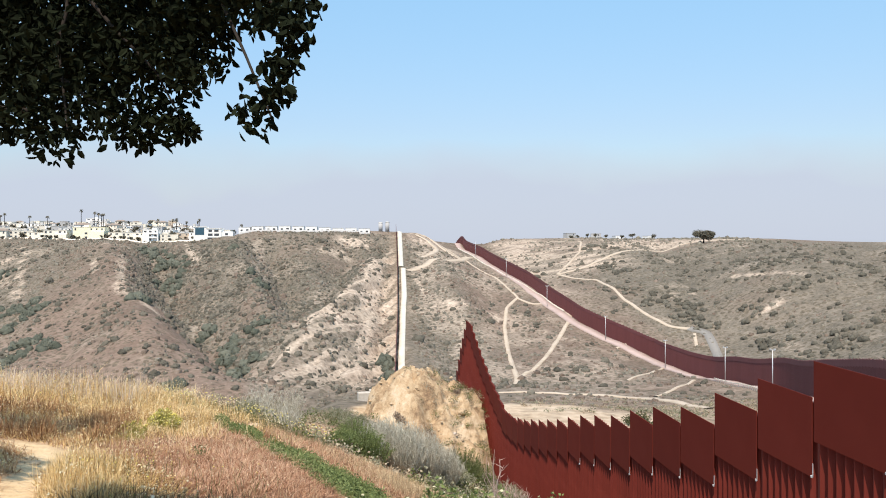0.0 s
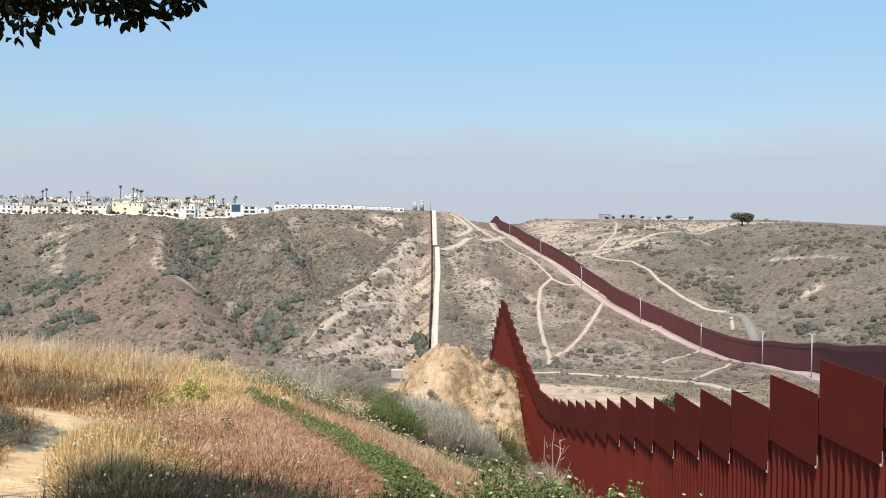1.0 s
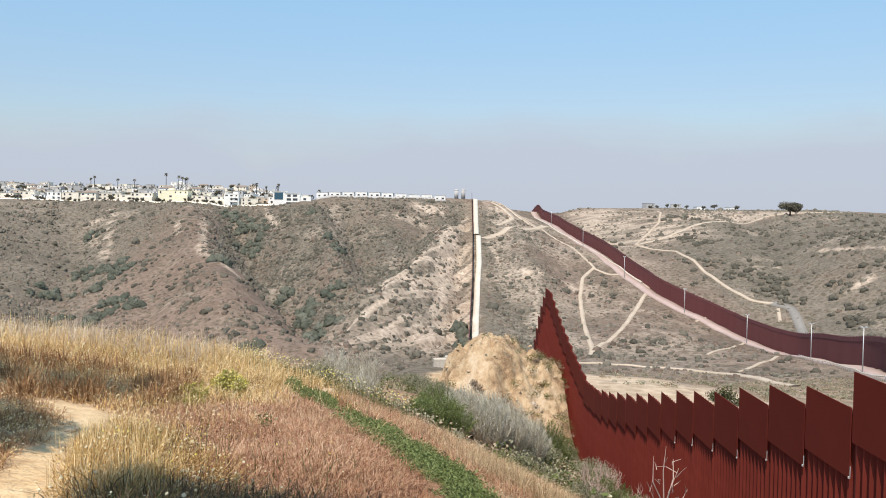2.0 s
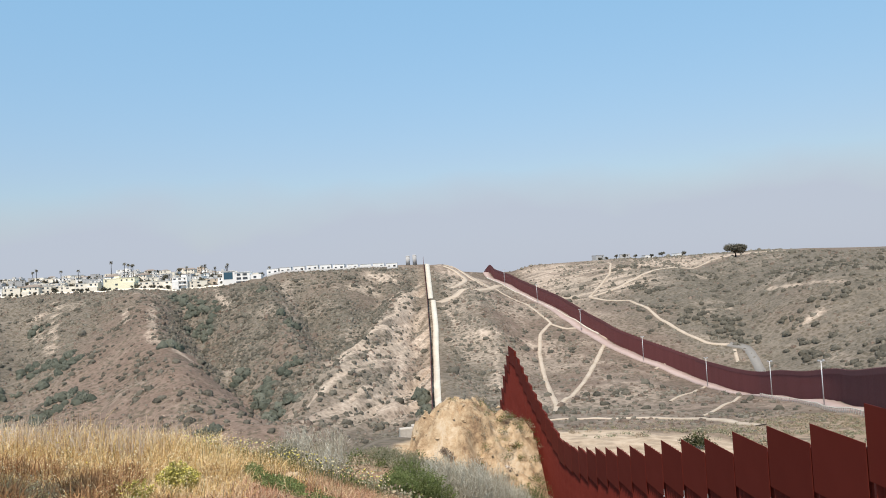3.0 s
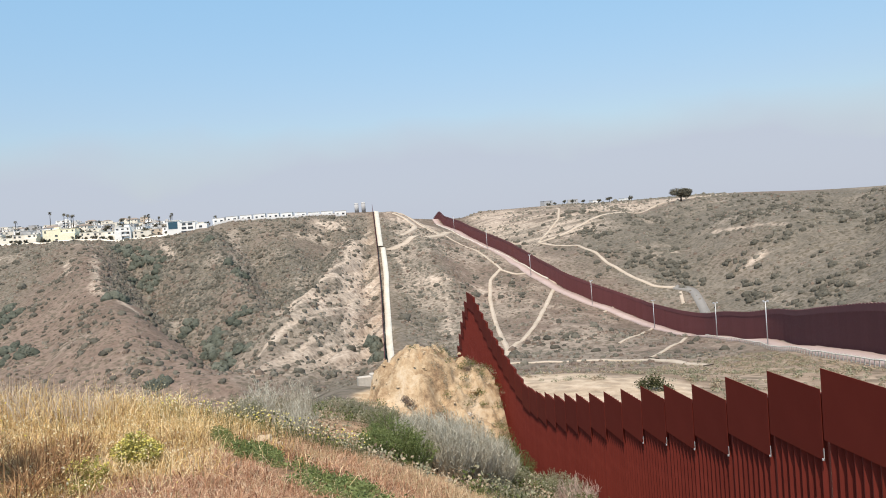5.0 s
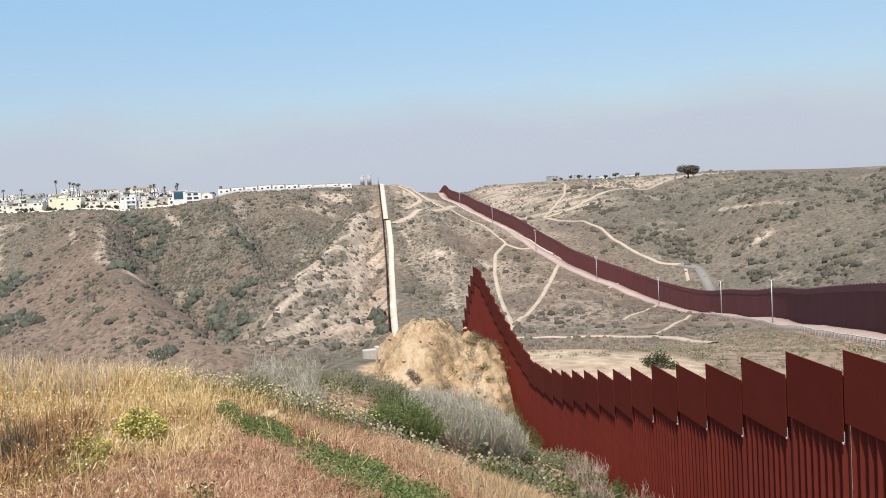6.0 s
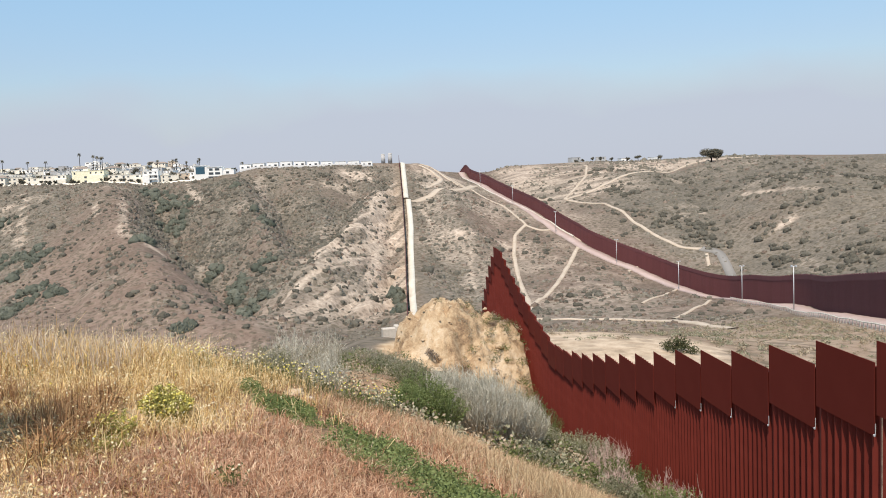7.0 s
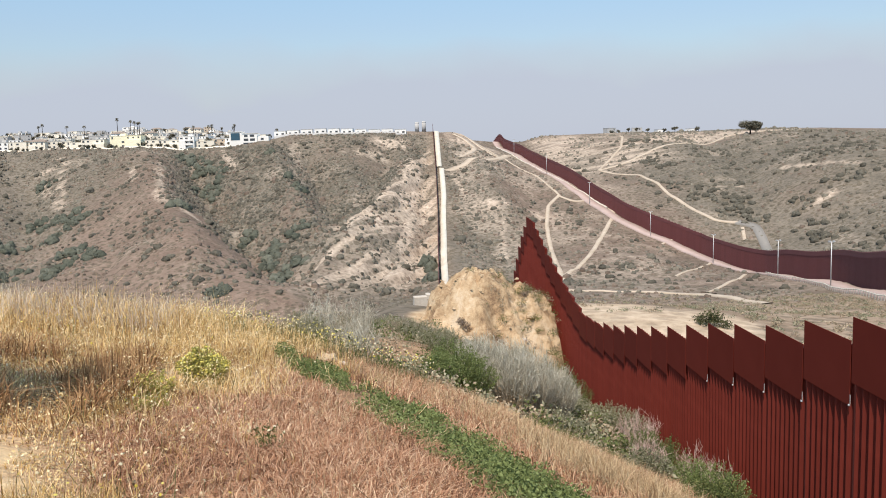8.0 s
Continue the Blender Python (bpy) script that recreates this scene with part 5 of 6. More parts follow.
flowering_bush(-2.85, 10.6, 0.34, 0.50, 330, M_PETAL_Y, "yellow-flowering green bush among golden grass", 0.016, 1.0, M_YLEAF)
flowering_bush(-3.1, 9.4, 0.3, 0.34, 90, M_PETAL_Y, "low yellow-flowering plant by pale grass", 0.016, 0.6, M_YLEAF)
flowering_bush(-2.9, 8.6, 0.24, 0.26, 40, M_PETAL_W, "small cream-flowering plant in dry grass", 0.014, 0.3, M_YLEAF, 0.016)
flowering_bush(-1.45, 7.35, 0.16, 0.32, 14, M_PETAL_W, "small cream-flowering plant in reddish grass", 0.018, 0.3, M_OLIVE, 0.015)
for wx, wy, wr, wh, wn, share, leaf, wl in (
    (-0.35, 0.45, 0.5, 0.66, 60, 0.2, M_OLIVE, "dense dark weed patch with cream flower heads"), (0.25, 0.6, 0.5, 0.62, 70, 0.2, M_OLIVE, "dense dark weed patch with cream flower heads"),
    (-0.85, 1.1, 0.5, 0.55, 50, 0.2, M_OLIVE, "dense dark weed patch with cream flower heads"), (0.75, 0.9, 0.45, 0.66, 120, 0.12, M_OLIVE, "dense dark weed patch with cream flower heads"),
    (-0.7, 2.2, 0.7, 0.42, 150, 0.14, M_GOLD, "yellowish dry weed patch with small flowers"), (-1.2, 3.4, 0.6, 0.36, 120, 0.16, M_GOLD, "yellowish dry weed patch with small flowers"),
    (-1.55, 3.9, 0.5, 0.34, 120, 0.45, M_GOLD, "yellowish dry weed patch with small flowers"), (-1.95, 3.2, 0.45, 0.36, 110, 0.45, M_GOLD, "yellowish dry weed patch with small flowers"),
    (-1.2, 2.5, 0.5, 0.36, 110, 0.4, M_GOLD, "yellowish dry weed patch with small flowers"), (-1.6, 2.2, 0.45, 0.36, 100, 0.4, M_GOLD, "yellowish dry weed patch with small flowers"),
    (1.95, -0.35, 0.42, 1.12, 300, 0.34, M_GREEN, "green weeds with round cream flower heads"), (2.35, -0.5, 0.42, 1.19, 360, 0.34, M_GREEN, "green weeds with round cream flower heads"),
    (2.8, -0.45, 0.42, 1.24, 360, 0.34, M_GREEN, "green weeds with round cream flower heads"), (3.3, -0.3, 0.45, 1.27, 360, 0.34, M_OLIVE, "green weeds with round cream flower heads"),
    (3.8, -0.1, 0.45, 1.27, 280, 0.26, M_GREEN, "green weeds with round cream flower heads"), (2.4, 0.5, 0.45, 0.88, 300, 0.36, M_GREEN, "green weeds with round cream flower heads"),
    (1.4, 0.1, 0.42, 0.9, 220, 0.26, M_OLIVE, "green weeds with round cream flower heads"), (3.1, 0.9, 0.5, 0.85, 220, 0.36, M_OLIVE, "green weeds with round cream flower heads"),
):
    flowering_bush(wx, wy, wr, wh, wn, M_PETAL_W, wl, 0.0175 if wx > 1.2 and wy < 1 else 0.014, share, leaf, 0.022 if wx > 1.2 else 0.012)


def crest_flowers():
    x = np.concatenate([RNG.uniform(-4.4, 0.1, 560), RNG.uniform(-3.4, -1.6, 40), RNG.uniform(-3.2, 0.2, 120), RNG.normal(-2.1, 0.35, 260), RNG.uniform(-6.5, -3.2, 60)])
    y = np.concatenate([16.7 + RNG.normal(0, 0.8, 560), RNG.uniform(6, 12, 40), RNG.uniform(1.6, 5.0, 120), RNG.normal(4.0, 0.7, 260), RNG.uniform(8.5, 14, 60)])
    keep = on_path(x, y) > 0.7
    x, y = x[keep], y[keep]
    h = RNG.uniform(0.32, 0.62, len(x)) * np.interp(y, (9, 14), (0.62, 1.0))
    z = ground(x, y)
    base = np.stack([x, y, z], -1)
    tip = np.stack([x + RNG.normal(0, 0.06, len(x)), y + RNG.normal(0, 0.06, len(x)), z + h], -1)
    stems("flower_stalks", base, tip, np.full(len(x), 0.004), M_OLIVE, "thin green flower stalks along the crest", "wild flowers")
    half = RNG.random(len(x)) < 0.6
    heads("wild_flowers", tip[half, 0], tip[half, 1], tip[half, 2], RNG.uniform(0.012, 0.024, half.sum()) * np.interp(y[half], (9, 14), (0.62, 1.0)), M_PETAL_W, "cream daisies along the crest", "wild flowers")
    heads("wild_flowers", tip[~half, 0], tip[~half, 1], tip[~half, 2], RNG.uniform(0.012, 0.024, (~half).sum()) * np.interp(y[~half], (9, 14), (0.62, 1.0)), M_PETAL_Y, "yellow daisies along the crest", "wild flowers")


crest_flowers()


def green_shrub(cx, cy, r, h, n, material, label):
    base, tip = dome(n, cx, cy, r, h)
    st = stems("twig", base, tip, np.full(n, 0.006), M_OLIVE, "", "")
    lv = leafy_along("foliage", base, tip, 22, 0.024, material)
    return joined("shrub", (st, lv), label, "shrub")


def dead_shrub(cx, cy, r, h, n, label, mat=None):
    mat = mat or M_STALK
    base, tip = dome(n, cx, cy, r, h)
    st = stems("stalk", base, tip, np.full(n, 0.008), mat, "", "", bend=0.07)
    t = RNG.uniform(0.3, 0.95, (n * 9, 1))
    pick = RNG.integers(0, n, n * 9)
    b2 = base[pick] * (1 - t) + tip[pick] * t
    t2 = b2 + RNG.normal(0, 0.09, b2.shape) + np.array([0, 0, 0.14])
    tw = stems("twig", b2, t2, np.full(len(b2), 0.006), mat, "", "")
    return joined("dead_shrub", (st, tw), label, "shrub")


for a in (
    (0.3, 19.0, 0.6, 1.0, 170, M_GREEN, "bushy green shrub on the slope"), (0.6, 19.8, 0.8, 1.35, 230, M_GREEN, "bushy green shrub on the slope"),
    (1.1, 20.9, 0.8, 1.2, 170, M_GREEN, "bushy green shrub on the slope"), 
    (0.5, 28.0, 1.0, 1.0, 150, M_SAGES, "tall grey-green shrub on the slope"), (-0.4, 32.0, 1.1, 1.0, 130, M_SAGES, "tall grey-green shrub on the slope"),
    (5.3, 34.0, 1.0, 1.6, 190, M_OLIVE, "round olive bush on the lower slope"), (5.9, 33.2, 0.8, 1.2, 120, M_OLIVE, "round olive bush on the lower slope"), (3.2, 19.6, 0.6, 0.7, 90, M_SAGES, "grey-green shrub on the slope"),
    (4.2, 24.8, 0.7, 0.9, 110, M_SAGES, "grey-green weeds before the fence"), (5.2, 20.2, 0.8, 1.05, 170, M_OLIVE, "green weeds before the fence"), (5.9, 18.0, 0.8, 1.05, 170, M_GREEN, "green weeds before the fence"),
    (6.1, 21.8, 0.8, 1.2, 150, M_OLIVE, "olive weeds before the fence"), (5.5, 15.6, 0.7, 0.95, 150, M_GREEN, "green weeds before the fence"), (6.3, 26.0, 0.9, 1.2, 150, M_SAGES, "grey-green weeds before the fence"),
    (4.9, 14.0, 0.6, 0.6, 110, M_OLIVE, "olive weeds before the fence"), (4.5, 17.0, 0.6, 0.65, 110, M_SAGES, "grey-green weeds before the fence"), (6.9, 31.0, 0.9, 1.0, 110, M_SAGES, "grey-green weeds before the fence"),
):
    green_shrub(*a)
for ex, ey, er, eh in ((-3.3, 22.5, 0.8, 1.2), (-3.9, 26.0, 0.9, 1.3), (-2.7, 28.0, 0.9, 1.0), (-4.6, 30.0, 1.0, 1.6), (-3.2, 33.0, 1.0, 1.1), (-1.2, 38.0, 1.0, 0.9), (-4.0, 37.0, 1.1, 1.6), (-2.6, 43.0, 1.2, 1.1), (-0.8, 46.0, 1.1, 0.8)):
    green_shrub(ex, ey, er, eh, 110, M_SAGES if ey % 2 else M_DRY, "grey-green brush on the edge of the ridge" if ey % 2 else "dry brown brush on the edge of the ridge")
GREY_SHRUB = "grey leafless shrub with many upright twigs"
for a in (
    (1.5, 22.4, 0.85, 1.6, 330, GREY_SHRUB), (2.2, 21.9, 0.85, 1.85, 380, GREY_SHRUB), (2.9, 22.7, 0.85, 1.9, 380, GREY_SHRUB), (3.6, 23.8, 0.8, 1.55, 300, GREY_SHRUB), (1.0, 21.4, 0.6, 1.3, 160, GREY_SHRUB),
    (-1.8, 21.0, 0.8, 1.0, 70, "pale dry stalks rising from the slope"), (-3.0, 23.2, 0.7, 1.5, 60, "pale dry stalks rising from the slope"), (-2.2, 26.8, 0.7, 1.6, 60, "pale dry stalks rising from the slope"), (-3.6, 29.0, 0.8, 1.9, 60, "pale dry stalks rising from the slope"), (5.6, 22.6, 0.6, 1.45, 34, "pinkish dry weed before the fence", M_PINK), (6.3, 19.5, 0.6, 1.4, 30, "pinkish dry weed before the fence", M_PINK),
    (4.9, 18.6, 0.5, 1.05, 50, "pinkish dry weed before the fence", M_PINK), (6.0, 16.8, 0.5, 1.25, 26, "pinkish dry weed before the fence", M_PINK), (6.3, 24.0, 0.6, 1.5, 30, "pinkish dry weed before the fence", M_PINK),
):
    dead_shrub(*a)


def bare_twig(cx, cy, h):
    """One bare stalk that forks into a few crooked twigs."""
    root = np.array([cx, cy, gz(cx, cy)])
    fork = root + np.array([0.03, 0.0, h * 0.68])
    tips = root + np.array([[0.03, 0.0, h], [0.12, 0.03, h * 0.90], [-0.08, 0.02, h * 0.84], [0.16, -0.03, h * 0.82], [-0.04, 0.03, h * 0.95], [0.08, 0.02, h * 0.94]])
    starts = np.array([fork, fork + (0.01, 0, 0.05), fork - (0.01, 0, 0.12), fork - (0, 0, 0.04), fork + (0, 0, 0.08), fork + (0.01, 0, 0.12)])
    st = stems("stalk", root[None], fork[None], np.full(1, 0.008), M_PINK, "", "", bend=0.03)
    tw = stems("twig", starts, tips, np.full(6, 0.0055), M_PINK, "", "", bend=0.08)
    pick = RNG.integers(0, 6, 18)
    t = RNG.uniform(0.35, 0.95, (18, 1))
    b2 = starts[pick] * (1 - t) + tips[pick] * t
    fine = stems("twig", b2, b2 + RNG.normal(0, 0.035, b2.shape) + np.array([0, 0, 0.05]), np.full(18, 0.003), M_PINK, "", "")
    joined("dead_plant", (st, tw, fine), "bare pinkish dead plant standing in weeds", "plant")


bare_twig(2.5, 0.95, 1.46)


def rock(cx, cy, r, label, material=None, flat=0.6):
    bm = bmesh.new()
    bmesh.ops.create_icosphere(bm, subdivisions=3, radius=1)
    for v in bm.verts:
        k = 1 + 0.35 * noise.noise(v.co * 1.7 + Vector((cx, cy, 0))) + 0.12 * noise.noise(v.co * 5)
        v.co = Vector((v.co.x * k * r * 1.3, v.co.y * k * r, v.co.z * k * r * flat))
    ob = part("rock", bm, material or M_ROCK, None)
    ob.matrix_basis = pose(cx, cy, gz(cx, cy) + r * flat * 0.35, 0, 0, cx * 70 % 90)
    return tagged(ob, label, "rock")


rock(-1.85, 15.4, 0.15, "weathered tan rock in dry grass", M_EARTH)
rock(-1.55, 15.2, 0.09, "small pale rock in dry grass")
rock(6.6, 57.5, 0.26, "pale boulder on the earth heap")
for rx, ry, rr in ((-2.4, 3.4, 0.07), (-3.2, 5.2, 0.06), (-2.9, 4.4, 0.05), (2.6, 55.3, 0.35), (1.2, 55.5, 0.3), (5.0, 54.5, 0.3), (7.5, 60.0, 0.4)):
    rock(rx, ry, rr, "loose earthy stone on bare soil", M_EARTH)


def clods():
    """Lumps of spoil strewn over the heap."""
    bm = bmesh.new()
    bmesh.ops.create_icosphere(bm, subdivisions=1, radius=1)
    unit = np.array([v.co[:] for v in bm.verts])
    tri = np.array([[v.index for v in f.verts] for f in bm.faces])
    bm.free()
    x, y = scatter(560, -2.5, 9.4, 53.5, 70)
    keep = heap_span(x) ** 2 + ((y - 62) / 8.0) ** 2 < 1.1
    x, y = x[keep], y[keep]
    r = RNG.lognormal(-2.85, 0.5, len(x))
    c = np.stack([x, y, ground(x, y) + r * 0.15], -1)
    v = c[:, None] + unit[None] * r[:, None, None] * RNG.uniform(0.6, 1.3, (len(x), len(unit), 1)) * np.array([1.2, 1, 0.7])
    f = tri[None] + np.arange(len(x))[:, None, None] * len(unit)
    tagged(new("clods", big_mesh("clods", v.reshape(-1, 3), f.reshape(-1, 3), 3, M_EARTH)), "lumps of tan earth strewn over the heap", "soil", kind="stuff")


clods()


def slab():
    th = thing("concrete_block", "weathered pale concrete block beside the earth heap", "block", at=pose(-0.5, 72.0, gz(-0.5, 72.0) + 0.2, 0, 0, 12))
    bm = bmesh.new()
    box(bm, -0.6, -0.35, -1.0, 0.9, 0.35, 0.62)
    box(bm, 0.5, -0.45, 0.3, 0.92, 0.45, 0.8)
    bmesh.ops.bevel(bm, geom=bm.edges[:], offset=0.06, segments=1, affect="EDGES")
    part("body", bm, M_ROCK, th)


slab()
clumps("brush", np.array([2.4, 2.7, 2.3, 6.6, 7.2, 8.0]), np.array([57.0, 57.6, 58.0, 57.2, 62.0, 66.0]), np.array([0.35, 0.4, 0.3, 0.45, 0.4, 0.5]), np.array([0.5, 0.6, 0.4, 0.5, 0.4, 0.6]), 220, 0.14, M_BRUSH, "dark dry bush clinging to the earth heap", "brush")
# the dark round bush on the sand flat
def flat_weeds():
    """Low weeds scattered over the far edge of the sand flat."""
    x, y = scatter(420, 19, 46, 93, 118)
    k = fbm(x / 4 + 2, y / 3, 3) > 0.0
    x, y = x[k], y[k]
    r = RNG.uniform(0.25, 0.7, len(x))
    half = RNG.random(len(x)) < 0.6
    clumps("brush", x[half], y[half], r[half], r[half] * 0.8, 36, 0.16, M_SAGES, "grey-green weeds on the edge of the sand flat", "weeds")
    clumps("brush", x[~half], y[~half], r[~half], r[~half] * 0.8, 36, 0.16, M_DRY, "dry brown weeds on the edge of the sand flat", "weeds")
    x, y = scatter(3400, 20, 95, 104, 235)
    k = (fbm(x / 7 + 5, y / 9, 3) > -0.06) & clear_of_roads(x, y, 0.5) & (x < prof(FAR_FENCE_X, y) - 9)
    x, y = x[k], y[k]
    r = RNG.uniform(0.25, 0.65, len(x))
    half = RNG.random(len(x)) < 0.5
    clumps("brush", x[half], y[half], r[half], r[half] * 0.8, 20, 0.2, M_SAGES, "grey-green weeds on the valley floor", "weeds")
    clumps("brush", x[~half], y[~half], r[~half], r[~half] * 0.8, 20, 0.2, M_DRY, "dry brown weeds on the valley floor", "weeds")


flat_weeds()
clumps("bush", np.array([29.3, 30.2, 28.6, 30.9]), np.array([86.0, 86.8, 87.0, 85.6]), np.array([1.2, 1.15, 0.9, 0.75]), np.array([1.6, 1.4, 1.0, 0.8]), 330, 0.11, M_DARKOLIVE, "dark olive bush on the sand flat", "bush", kind="")


# Trees over the path
def leaves_in(lobes, per, size, flat=0.8):
    out = []
    for (x, y, z, r), n in zip(lobes, per):
        d = RNG.normal(size=(n, 3))
        d /= np.linalg.norm(d, axis=1, keepdims=True)
        rad = RNG.random(n) ** 0.4
        p = np.array([x, y, z]) + d * (rad * r)[:, None] * np.array([1, 1, flat])
        out.append(p)
    p = np.concatenate(out)
    n = len(p)
    u = RNG.normal(size=(n, 3)) + np.array([0, 0, -0.6])
    u /= np.linalg.norm(u, axis=1, keepdims=True)
    w = np.cross(u, RNG.normal(size=(n, 3)))
    w /= np.linalg.norm(w, axis=1, keepdims=True)
    s = size * RNG.uniform(0.7, 1.2, (n, 1))
    nn = np.cross(u, w) * s * 0.12
    v = np.stack([p, p + u * s * 0.35 + w * s * 0.26 + nn, p + u * s * 0.75 + w * s * 0.2 + nn, p + u * s, p + u * s * 0.75 - w * s * 0.2 + nn, p + u * s * 0.35 - w * s * 0.26 + nn], 1).reshape(-1, 3)
    f = (np.array([[0, 1, 2, 3], [0, 3, 4, 5]])[None] + np.arange(n)[:, None, None] * 6).reshape(-1, 4)
    return v, f


def path_tree():
    th = thing("tree", "broad tree hanging over the path, leaves coloured near black as if backlit", "tree")
    root = Vector((-3.9, -1.9, gz(-3.9, -1.9)))
    fork = root + Vector((0.3, -0.1, 2.0))
    bm = bmesh.new()
    limb(bm, [root - Vector((0, 0, 0.2)), root + Vector((0.05, 0, 0.6)), root + Vector((0.2, -0.05, 1.3)), fork], 0.26, 0.17, 12)
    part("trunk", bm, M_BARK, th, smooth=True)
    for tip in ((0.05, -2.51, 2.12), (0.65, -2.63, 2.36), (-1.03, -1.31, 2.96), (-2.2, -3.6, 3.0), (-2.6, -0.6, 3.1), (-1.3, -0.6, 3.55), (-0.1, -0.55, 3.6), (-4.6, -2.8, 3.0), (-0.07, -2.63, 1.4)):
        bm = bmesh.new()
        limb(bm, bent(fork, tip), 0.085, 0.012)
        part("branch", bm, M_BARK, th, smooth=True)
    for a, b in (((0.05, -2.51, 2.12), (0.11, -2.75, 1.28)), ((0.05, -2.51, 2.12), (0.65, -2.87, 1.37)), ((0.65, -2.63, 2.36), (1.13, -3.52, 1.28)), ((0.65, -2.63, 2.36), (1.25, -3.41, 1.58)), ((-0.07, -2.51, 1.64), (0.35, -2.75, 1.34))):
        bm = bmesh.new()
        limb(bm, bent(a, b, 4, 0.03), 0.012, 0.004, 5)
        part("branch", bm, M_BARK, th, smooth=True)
    fringe = ((-0.05, -2.75, 1.4, 0.132), (0.08, -2.75, 1.28, 0.12), (0.27, -2.75, 1.4, 0.156), (0.41, -2.75, 1.34, 0.12), (0.55, -2.77, 1.35, 0.132), (0.67, -2.87, 1.34, 0.072), (0.76, -3.17, 1.5, 0.09), (1.08, -3.58, 1.28, 0.09), (1.16, -3.58, 1.37, 0.07), (1.17, -3.52, 1.48, 0.07), (1.22, -3.47, 1.59, 0.07), (1.12, -3.38, 1.68, 0.08), (-0.25, -2.63, 1.37, 0.12), (1.25, -3.41, 1.71, 0.084))
    # Last four lobes, out of view, are added to shade the weeds below
    inner = ((0.05, -2.51, 1.64, 0.312), (0.44, -2.63, 1.64, 0.288), (0.71, -2.87, 1.71, 0.22), (1.01, -3.17, 1.87, 0.2), (-0.19, -2.27, 1.7, 0.408), (0.35, -2.38, 2.0, 0.408), (0.82, -2.87, 2.06, 0.384), (-0.67, -2.03, 1.94, 0.54), (-0.19, -2.03, 2.36, 0.66), (-1.39, -1.55, 2.48, 0.84), (0.65, -2.51, 2.48, 0.6), (-0.75, -1.4, 2.35, 0.75), (-0.05, -1.3, 2.5, 0.5), (-2.1, -2.2, 2.9, 1.0), (-3.5, -2.6, 3.1, 1.2), (-2.1, -0.6, 3.6, 0.5), (-1.3, -0.55, 3.6, 0.55), (-0.6, -0.5, 3.65, 0.5), (0.0, -0.5, 3.6, 0.42))
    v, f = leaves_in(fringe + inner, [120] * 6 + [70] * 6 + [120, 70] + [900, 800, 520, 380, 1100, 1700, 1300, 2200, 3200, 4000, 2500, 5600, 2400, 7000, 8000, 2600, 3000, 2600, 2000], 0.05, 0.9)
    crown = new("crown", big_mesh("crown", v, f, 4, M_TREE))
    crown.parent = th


# Unseen tree: crown lobes stand where their shadows fall beside the path
def shade_tree():
    th = thing("tree", "spreading tree out of view, placed to shade the path edge", "tree")
    root = Vector((-6.9, 5.2, gz(-6.9, 5.2)))
    bm = bmesh.new()
    limb(bm, [root - Vector((0, 0, 0.2)), root + Vector((0.1, 0.1, 1.6)), root + Vector((0, 0.2, 3.6))], 0.3, 0.2, 12)
    part("trunk", bm, M_BARK, th, smooth=True)
    for tip in ((-4.9, 1.0, 5.0), (-6.0, 1.6, 5.0), (-8.4, 3.6, 5.6), (-5.6, 5.1, 5.0), (-6.7, 5.3, 4.8)):
        bm = bmesh.new()
        limb(bm, bent(root + Vector((0, 0.2, 3.4)), tip), 0.12, 0.03)
        part("branch", bm, M_BARK, th, smooth=True)
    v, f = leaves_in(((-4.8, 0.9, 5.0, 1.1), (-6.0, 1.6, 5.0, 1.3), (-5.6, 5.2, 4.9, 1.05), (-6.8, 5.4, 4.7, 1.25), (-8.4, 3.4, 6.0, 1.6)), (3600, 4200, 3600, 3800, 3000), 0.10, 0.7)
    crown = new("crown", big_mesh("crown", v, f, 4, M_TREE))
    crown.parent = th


path_tree()
shade_tree()


# The town on the far rim
M_WHITE = plain("white_render", (0.74, 0.715, 0.66), (0.88, 0.855, 0.81), 0.4, 0.9, 0.0, 0.4, 0.0, 0.1)
M_CREAM = plain("cream_render", (0.72, 0.645, 0.52), (0.86, 0.79, 0.665), 0.4, 0.9, 0.0, 0.4, 0.0, 0.12)
M_YELLOW = plain("pale_yellow_render", (0.80, 0.73, 0.50), (0.88, 0.83, 0.63), 0.4, 0.9, 0.0, 0.4)
M_GREYWALL = plain("grey_render", (0.36, 0.35, 0.34), (0.48, 0.47, 0.45), 0.4, 0.9, 0.0, 0.4, 0.0, 0.15)
M_TANWALL = plain("tan_render", (0.46, 0.37, 0.28), (0.60, 0.50, 0.39), 0.4, 0.9, 0.0, 0.4, 0.0, 0.2)
M_TILE = plain("brown_roof", (0.21, 0.165, 0.135), (0.31, 0.25, 0.205), 0.8, 0.9, 0.0, 0.4, 0.0, 0.15)
M_SLAB = plain("flat_roof", (0.42, 0.40, 0.37), (0.55, 0.53, 0.50), 0.6, 0.9, 0.0, 0.4)


def glass(name, tone):
    m, nt, bsdf = nodes_of(name)
    bsdf.inputs["Base Color"].default_value = (*tone, 1)
    bsdf.inputs["Roughness"].default_value = 0.12
    bsdf.inputs["Specular IOR Level"].default_value = 0.6
    return m


M_PANE = glass("dark_window_glass", (0.055, 0.06, 0.065))
M_BLUE = glass("blue_window_glass", (0.03, 0.085, 0.12))


